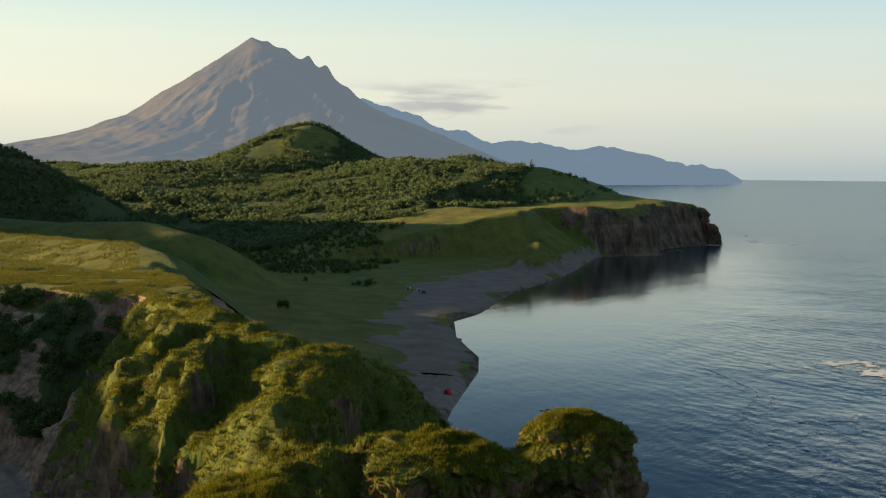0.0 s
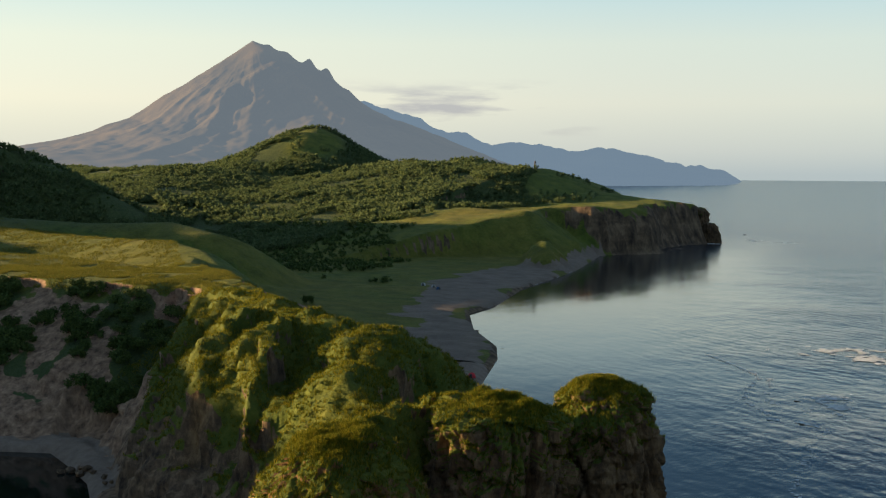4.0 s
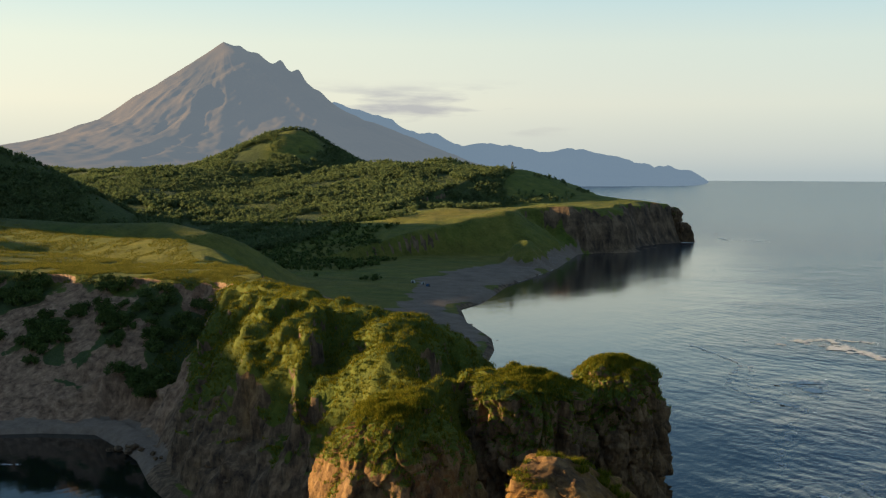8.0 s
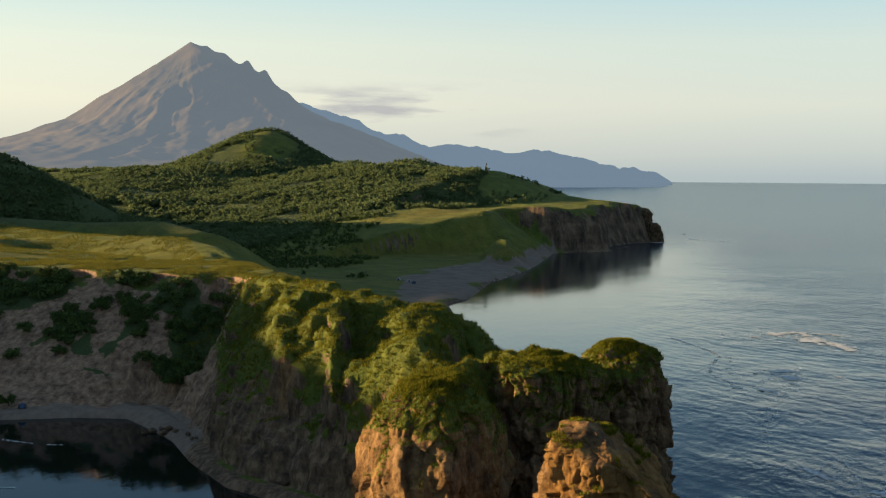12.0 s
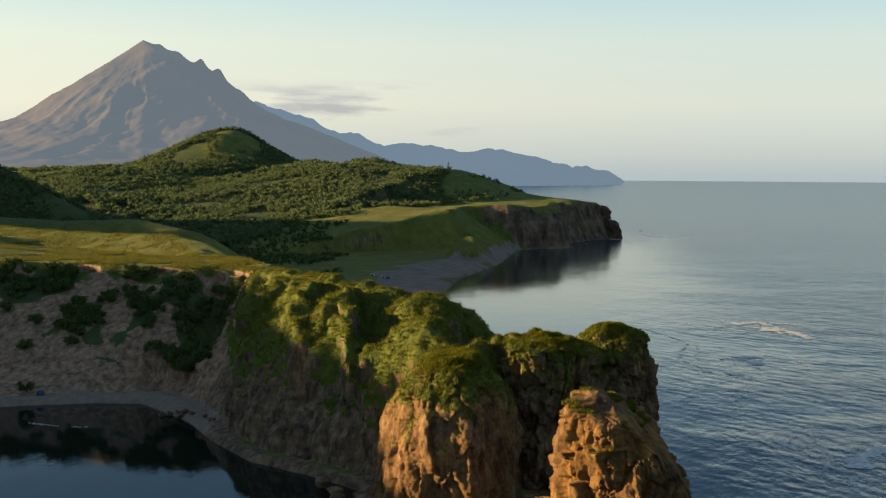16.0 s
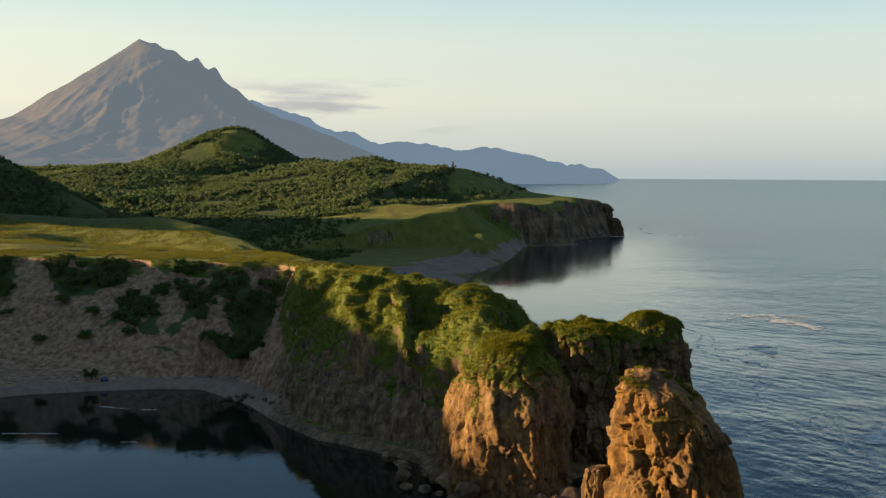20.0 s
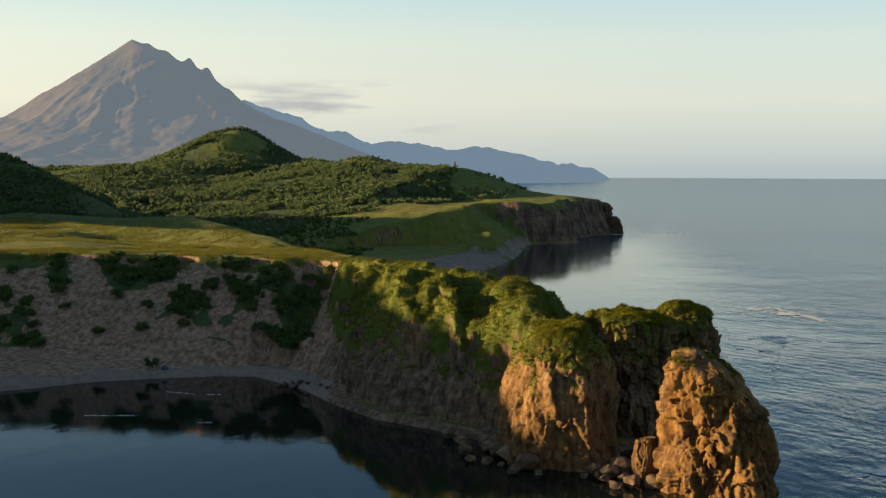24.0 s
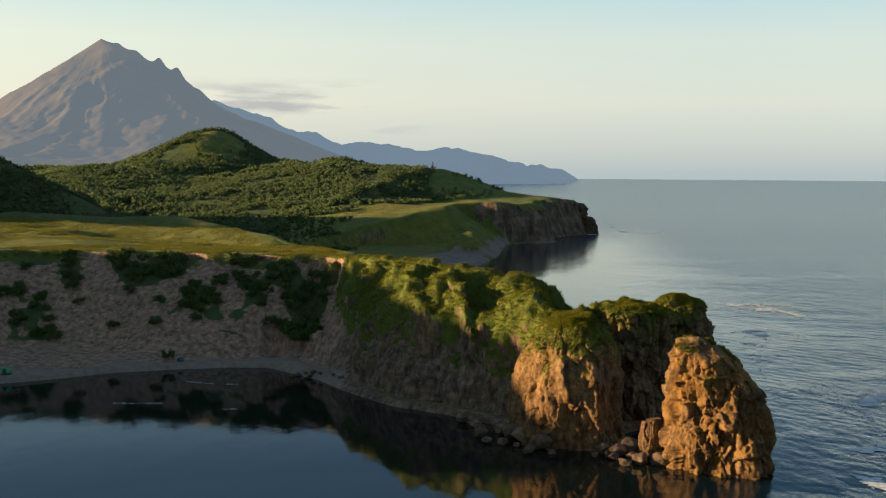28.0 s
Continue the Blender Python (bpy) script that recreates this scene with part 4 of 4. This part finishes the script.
tagged(new("far_meadow", scattered("far_meadow", tufts, mx, my, ground_height(mx, my)[0] - 0.1, rng.uniform(0.6, 1.2, len(mx)), 19, meadow_m)), "dry golden meadow grass along the valley rim", "meadow", kind="stuff")
for thing, label, cx, cy, cz, cg in CAPS:
    if thing.location.y > 900:
        continue
    mine = rng.choice(len(cx), 60000)
    mine = mine[cg[mine] > 0.5][:9000]
    if len(mine) < 30:
        continue
    ox, oy = thing.location.x, thing.location.y
    part("grass_cap", scattered("grass_cap", tufts, cx[mine] - ox, cy[mine] - oy, cz[mine] - 0.1, rng.uniform(0.35, 0.95, len(mine)), 18, grass_m), thing, label)


# ---- loose rocks ----
def plain_height(x, y):
    return float(ground_height(np.array([x], float), np.array([y], float))[0][0])


def boulder_mesh(seed):
    bm = bmesh.new()
    bmesh.ops.create_icosphere(bm, subdivisions=4, radius=1.0)
    co = np.array([v.co[:] for v in bm.verts])
    faces = np.array([[v.index for v in f.verts] for f in bm.faces])
    bm.free()
    rng = np.random.default_rng(seed)
    out = np.ones(len(co))
    for _ in range(16):  # broken flat sides
        n = rng.normal(size=3)
        n /= np.linalg.norm(n)
        reach = co @ n
        out = np.minimum(out, rng.uniform(0.5, 0.85) / np.maximum(reach, 1e-3))
    co = co * np.minimum(out, 1.0)[:, None]
    co = co * (1 + 0.10 * fractal(co[:, 0] + seed, co[:, 1], co[:, 2], 0.6, 3, seed))[:, None]
    co[:, 2] *= 0.8
    zero = np.zeros(len(co))
    marks = {"grass": zero, "sand": zero, "gold": zero, "scrub": zero, "clay": zero + rng.uniform(0.0, 0.15), "ochre": zero}
    return mesh_of("boulder", co, faces, coast_land, marks)


boulders = [boulder_mesh(500 + n) for n in range(7)]
rng = np.random.default_rng(11)


def rock(name, x, y, size, label, group, sink=0.35, flat=1.0):
    ob = new(name, boulders[int(rng.integers(0, len(boulders)))])
    ob.matrix_world = Matrix.Translation((x, y, max(plain_height(x, y), SEA - 0.3) + size * (0.8 - sink) * flat * 0.9)) @ pose(0, 0, 0, 0, 0, rng.uniform(0, 360)) @ Matrix.Diagonal((size * rng.uniform(0.9, 1.3), size * rng.uniform(0.9, 1.2), size * flat, 1))
    return tagged(ob, label, "boulder", group)


FOOT = ((-61.5, 265.9, 1.6), (-58.3, 259.5, 1.1), (-56.9, 271, 1.9), (-53.6, 266, 2.2), (-54.5, 259.4, 1.2), (-49.4, 261.8, 2.6), (-44.9, 255.9, 2.3), (-47.1, 252.3, 1.3),
        (-29.7, 256.8, 1.8), (-26.0, 255.0, 2.0), (-24.2, 258.3, 2.3), (-26.5, 250.5, 1.2), (-23.8, 246.4, 1.1), (-20.5, 247.6, 2.0), (-16.7, 247.5, 1.9), (-22.3, 252.2, 1.4), (-28.5, 253.0, 1.0),
        (-65, 277, 1.4), (-69, 281, 1.8), (-63, 272, 1.2), (-51, 257.5, 0.9), (-41.5, 253.0, 0.8), (-31.5, 252.5, 0.9))
for x, y, size in FOOT:
    rock("boulder", x, y, size * 1.25, "brown weathered boulder at the cliff foot", "boulders at the cliff foot", 0.0)
for k in range(26):  # rubble along the foot of the clay slope
    a = rng.uniform(0, 1)
    x = -140 + 62 * a
    y = 338 - 46 * a + 6 * math.sin(3 * a) + rng.uniform(-2.5, 1.5)
    rock("boulder", x, y, rng.uniform(0.5, 1.2), "grey-brown boulder in the shallows below the slope", "boulders along the cove", 0.05)
SEA_ROCKS = ((-131.5, 581.8, 1.3), (-106.2, 542.0, 1.5), (-76.3, 480.2, 0.8), (-61.5, 468.2, 2.2), (-63.5, 467.2, 1.5), (-60.7, 441.4, 0.9), (-89.8, 482.5, 0.9), (-88.9, 476.2, 0.6),
             (4.1, 481.1, 1.6), (7.4, 448.8, 1.6), (5.0, 446.8, 1.2), (1.2, 465.8, 1.0), (-0.9, 237.0, 0.9), (-150, 1151, 4), (-152, 1130, 3), (-126, 1424, 3))
for x, y, size in SEA_ROCKS:
    rock("sea_rock", x, y, size, "dark wet rock awash in the sea", "rocks awash off the coast", 0.75, 0.4)


# ---- shrubs ----
def leaf_cloud(seed, lumps, leaves, size, wide, tall):
    """Many small leaves in several lumps, standing on zero."""
    rng = np.random.default_rng(seed)
    mids = np.stack([rng.uniform(-wide, wide, lumps), rng.uniform(-wide, wide, lumps), rng.uniform(0.25, 0.8, lumps) * tall], -1)
    at = mids[rng.integers(0, lumps, leaves)] + rng.normal(size=(leaves, 3)) * np.array([0.22, 0.22, 0.2]) * max(wide, 0.5)
    at[:, 2] = np.maximum(at[:, 2], 0.03)
    a, b = rng.normal(size=(leaves, 3)), rng.normal(size=(leaves, 3))
    a /= np.linalg.norm(a, axis=1, keepdims=True)
    b = np.cross(a, b)
    b /= np.linalg.norm(b, axis=1, keepdims=True)
    co = np.stack([at - a * size, at - b * size * 0.6, at + a * size, at + b * size * 0.6], 1).reshape(-1, 3)
    return co, np.arange(leaves * 4).reshape(-1, 4)


bark_m, _t, _b = material("bark")
_add, _join = nodes_for(_t)
_join(ramp_node(_t, _join, noise_node(_add, _join, _add("TexCoord").outputs["Object"], 8.0, 6), [(0.3, (0.03, 0.022, 0.016)), (0.7, (0.10, 0.08, 0.06))]), _b.inputs["Base Color"])
_b.inputs["Roughness"].default_value = 0.9


def stem_mesh(height, radius, seed):
    rng = np.random.default_rng(seed)
    up = np.linspace(0, 1, 7)[:, None]
    ang = np.linspace(0, 2 * np.pi, 7, endpoint=False)
    bend = rng.uniform(-0.15, 0.15, 2) * height
    r = radius * (1 - 0.75 * up)
    x, y = r * np.cos(ang) + bend[0] * up ** 2, r * np.sin(ang) + bend[1] * up ** 2
    z = np.broadcast_to(up * height - 0.15, x.shape)
    return mesh_of("stem", np.stack([x, y, z], -1).reshape(-1, 3), grid_faces(7, 7, True), bark_m)


def shrub(kind, seed, wide, tall, leaves, label):
    thing = tagged(new(kind), label, "shrub", "shrubs on the clay cliff")
    for n in range(3):
        stem = part("stem", stem_mesh(tall * 0.7, 0.05 * tall, seed + n), thing)
        stem.matrix_basis = pose(0.1 * n - 0.1, 0.08 * n, 0, 14 * (n - 1), 9 * (1 - n), 120 * n)
    co, faces = leaf_cloud(seed, 7, leaves, 0.075 * wide + 0.08, wide * 0.75, tall)
    part("crown", mesh_of("crown", co, faces, scrub_m, smooth=False), thing)
    return thing


kinds = [shrub("shrub", 600 + 9 * n, 2.1 + 0.45 * n, 1.7 + 0.35 * n, 900, "dark green shrub growing on the clay cliff") for n in range(4)]
spots = []
for a, b, c, d, count in PATCHES:
    for _ in range(count):
        u, v = rng.uniform(0, 1, 2)
        spots.append([(a[k] * (1 - u) + b[k] * u) * (1 - v) + (d[k] * (1 - u) + c[k] * u) * v for k in (0, 1)])
spots += [[rng.uniform(-275, -150), rng.uniform(362, 392)] for _ in range(14)]
for k, (x, y) in enumerate(spots):
    m = pose(x, y, plain_height(x, y) - 0.1, 0, 0, rng.uniform(0, 360))
    if k < len(kinds):
        kinds[k].matrix_basis = m
    else:
        copy_thing(kinds[k % len(kinds)], m)

bush = tagged(new("bush"), "round dark bush alone on the cove beach", "bush")
bush.location = (-185, 342.5, plain_height(-185, 342.5))
for n in range(4):
    part("stem", stem_mesh(2.2, 0.09, 700 + n), bush).matrix_basis = pose(0.15 * n - 0.2, 0, 0, 16 * (n - 1.5), 8, 90 * n)
co, faces = leaf_cloud(710, 10, 2600, 0.16, 1.5, 4.4)
part("crown", mesh_of("crown", co, faces, scrub_m, smooth=False), bush)

field_bush = tagged(new("bush"), "dark bush alone in the valley meadow", "bush")
field_bush.location = (-222, 603, plain_height(-222, 603))
part("stem", stem_mesh(2.0, 0.12, 720), field_bush)
co, faces = leaf_cloud(721, 9, 1500, 0.3, 2.6, 4.6)
part("crown", mesh_of("crown", co, faces, scrub_m, smooth=False), field_bush)


# ---- the camps ----
def cloth(name, colour):
    m, tree, out = material(name)
    add, join = nodes_for(tree)
    n = noise_node(add, join, add("TexCoord").outputs["Object"], 3.0, 5)
    join(ramp_node(tree, join, n, [(0.3, tuple(c * 0.8 for c in colour)), (0.7, colour)]), out.inputs["Base Color"])
    out.inputs["Roughness"].default_value = 0.7
    return m


green_cloth, blue_cloth, red_cloth = cloth("green_cloth", (0.03, 0.30, 0.13)), cloth("blue_cloth", (0.02, 0.06, 0.14)), cloth("red_cloth", (0.62, 0.03, 0.04))
white_cloth, dark_cloth = cloth("white_cloth", (0.4, 0.4, 0.37)), cloth("dark_cloth", (0.02, 0.025, 0.02))


def dome_tent(wide, tall, skin, label):
    """A dome tent: skin with a ridged outline, a dark doorway, two poles and a ground sheet."""
    thing = tagged(new("tent"), label, "tent")
    ang, up = np.meshgrid(np.linspace(0, 2 * np.pi, 33), np.linspace(0, np.pi / 2, 12))
    r = wide / 2 * np.cos(up) ** 0.75 * (1 - 0.08 * np.cos(2 * ang + np.pi / 2) ** 2)
    x, y, z = r * np.cos(ang), r * np.sin(ang) * 0.85, tall * np.sin(up)
    co = np.stack([x, y, z], -1).reshape(-1, 3)
    part("canopy", mesh_of("canopy", co, grid_faces(*x.shape), skin), thing)
    a, u = np.meshgrid(np.linspace(-0.45, 0.45, 9) - np.pi / 2, np.linspace(0, 0.95, 7))
    rr = (wide / 2 + 0.03) * np.cos(u) ** 0.75
    part("doorway", mesh_of("doorway", np.stack([rr * np.cos(a) * (1 - u * 0.3), rr * np.sin(a) * 0.86, (tall + 0.02) * np.sin(u)], -1).reshape(-1, 3), grid_faces(*a.shape), dark_cloth), thing, "dark open doorway")
    for turn in (45, 135):
        s = np.linspace(0, np.pi, 15)[:, None]
        t = np.linspace(0, 2 * np.pi, 6, endpoint=False)
        rad = (wide / 2 + 0.02) * np.abs(np.cos(s)) ** 0.75 * np.sign(np.cos(s)) + 0.02 * np.cos(t) * np.cos(s)
        zz = (tall + 0.03) * np.sin(s) + 0.02 * np.cos(t) * np.sin(s)
        side = 0.02 * np.sin(t) + 0 * s
        pole = part("pole", mesh_of("pole", np.stack([rad, side, zz], -1).reshape(-1, 3), grid_faces(15, 6, True), dark_cloth), thing)
        pole.matrix_basis = pose(0, 0, 0, 0, 0, turn)
    bm = bmesh.new()
    bmesh.ops.create_cone(bm, cap_ends=True, segments=24, radius1=wide / 2 + 0.15, radius2=wide / 2 + 0.1, depth=0.06)
    mesh = bpy.data.meshes.new("ground_sheet")
    bm.to_mesh(mesh)
    bm.free()
    mesh.materials.append(dark_cloth)
    part("ground_sheet", mesh, thing)
    return thing


def stood(thing, x, y, turn=0, lift=0.0):
    thing.matrix_basis = pose(x, y, plain_height(x, y) + lift, 0, 0, turn)
    return thing


stood(dome_tent(3.6, 2.0, green_cloth, "green dome tent on the cove beach"), -223, 305.5, 20)
stood(dome_tent(2.4, 1.3, blue_cloth, "low dark blue tent beside the beach bush"), -181, 343.0, -30)
stood(dome_tent(2.6, 1.6, red_cloth, "small red dome tent on the grey beach"), -92.5, 470.5, 0)
stood(dome_tent(2.8, 1.7, white_cloth, "pale tent at the meadow's edge"), -211, 716, 10)
stood(dome_tent(2.4, 1.5, white_cloth, "pale tent beside the beach camp"), -203, 711, 40)
stood(dome_tent(2.8, 1.5, blue_cloth, "dark tent at the beach camp"), -197, 703, 70)


def beacon():
    """A lattice beacon on the hill: four legs, braces, a platform and a drum."""
    thing = tagged(new("beacon"), "small dark beacon tower on the hilltop", "beacon")

    def bar(name, a, b, r):
        a, b = Vector(a), Vector(b)
        bm = bmesh.new()
        bmesh.ops.create_cone(bm, cap_ends=True, segments=6, radius1=r, radius2=r * 0.8, depth=(b - a).length)
        bmesh.ops.transform(bm, matrix=Matrix.Translation((a + b) / 2) @ (b - a).to_track_quat("Z", "Y").to_matrix().to_4x4(), verts=bm.verts)
        mesh = bpy.data.meshes.new(name)
        bm.to_mesh(mesh)
        bm.free()
        mesh.materials.append(bark_m)
        part(name, mesh, thing)

    corners = ((1.4, 1.4), (-1.4, 1.4), (-1.4, -1.4), (1.4, -1.4))
    for a, b in zip(corners, (*corners[1:], corners[0])):
        bar("leg", (*a, -0.5), (a[0] * 0.4, a[1] * 0.4, 6), 0.22)
        bar("brace", (a[0] * 0.8, a[1] * 0.8, 1.5), (b[0] * 0.55, b[1] * 0.55, 4.2), 0.12)
    bar("platform", (0, 0, 5.9), (0, 0, 6.2), 1.1)
    bar("drum", (0, 0, 6.2), (0, 0, 7.8), 0.8)
    return thing


stood(beacon(), -322, 1283)

# ---- foam ----
foam_m, _t, _b = material("foam")
_add, _join = nodes_for(_t)
_join(ramp_node(_t, _join, noise_node(_add, _join, _add("TexCoord").outputs["Object"], 1.2, 6), [(0.35, (0.35, 0.38, 0.38)), (0.65, (0.8, 0.8, 0.76))]), _b.inputs["Base Color"])
_b.inputs["Roughness"].default_value = 0.6


def foam(points, width, count, size, seed):
    """Flecks of foam along a line of places, flat on the water."""
    rng = np.random.default_rng(seed)
    pts = np.array(points, float)
    run = np.concatenate([[0], np.cumsum(np.hypot(*np.diff(pts, axis=0).T))])
    s = rng.uniform(0, run[-1], count)
    x, y = np.interp(s, run, pts[:, 0]), np.interp(s, run, pts[:, 1])
    x = x + rng.normal(0, width, count) + fractal(s, 0 * s, 0, 12, 2, seed) * width * 1.5
    y = y + np.abs(rng.normal(0, width * 1.4, count))
    keep = fractal(x, y, 0, 5, 3, seed + 3) > -0.1
    x, y = x[keep], y[keep]
    n = len(x)
    a = np.linspace(0, 2 * np.pi, 6, endpoint=False)[None]
    r = size * rng.uniform(0.3, 1.0, (n, 1)) * rng.uniform(0.5, 1.2, (n, 6))
    co = np.stack([x[:, None] + r * np.cos(a) * 1.8, y[:, None] + r * np.sin(a) * 0.8, np.broadcast_to(SEA + rng.uniform(0.06, 0.16, (n, 1)), r.shape)], -1).reshape(-1, 3)
    return tagged(new("foam", mesh_of("foam", co, np.arange(n * 6).reshape(-1, 6), foam_m, smooth=False)), "white foam streak on the water", "foam", kind="stuff")


for k, (points, width, count, size) in enumerate((
        (((12, 590), (22, 577), (29, 557), (35, 545)), 1.6, 1100, 0.8),
        (((-7, 521), (-4, 477), (6, 463), (14, 483)), 0.5, 300, 0.35),
        (((18, 497), (12, 419), (11, 381), (15, 372)), 0.45, 320, 0.35),
        (((23, 353), (27, 345)), 0.6, 200, 0.4),
        (((29, 484), (32, 466)), 0.6, 160, 0.4),
        (((42, 357), (38, 332), (37, 308), (38, 291)), 0.7, 420, 0.4),
        (((22, 345), (29, 367), (32, 353), (32, 322)), 0.35, 260, 0.3),
        (((-14, 577), (-6, 573), (-1, 571)), 0.8, 260, 0.7), (((6, 584), (14, 575), (26, 562), (30, 556)), 2.2, 1500, 0.9), (((12, 590), (20, 592), (34, 588)), 1.2, 260, 0.7),
        (((-33, 556), (-21, 537), (-12, 520)), 0.35, 240, 0.4), (((-10, 517), (-12, 496), (-11, 476), (-1, 455)), 0.4, 320, 0.4), (((11, 479), (15, 476)), 0.5, 90, 0.5),
        (((16, 447), (19, 441)), 0.6, 110, 0.5), (((28, 267), (33, 273), (40, 278), (50, 284)), 2.2, 2600, 0.55), (((28, 250), (30, 243), (36, 234)), 1.0, 1600, 0.5), (((9, 481), (12, 489), (16, 464)), 1.6, 700, 0.6), (((38, 322), (42, 341), (48, 353)), 1.6, 900, 0.5), (((36, 338), (42, 334), (52, 332)), 1.0, 300, 0.5),
        (((-4, 452), (8, 450), (13, 446)), 0.8, 220, 0.5), (((-171, 279.5), (-158, 283)), 0.25, 120, 0.25), (((-146, 278), (-134, 281)), 0.25, 120, 0.25), (((-166, 316), (-154, 315), (-147, 317)), 0.25, 160, 0.25),
        (((-134, 1240), (-130, 1236)), 2.5, 120, 1.4), (((-112, 1330), (-100, 1300), (-60, 1290)), 2.0, 200, 1.2), (((60, 420), (74, 428), (86, 425)), 1.0, 260, 0.6))):
    foam(points, width, count, size, 800 + 5 * k)
# wash along the bay's edge
foam([(-88.0, 457), (-101.2, 517), (-111.2, 545), (-136.2, 588), (-156.2, 637), (-155.2, 673), (-169.2, 762), (-170, 824), (-173, 898)], 0.35, 1700, 0.4, 900)
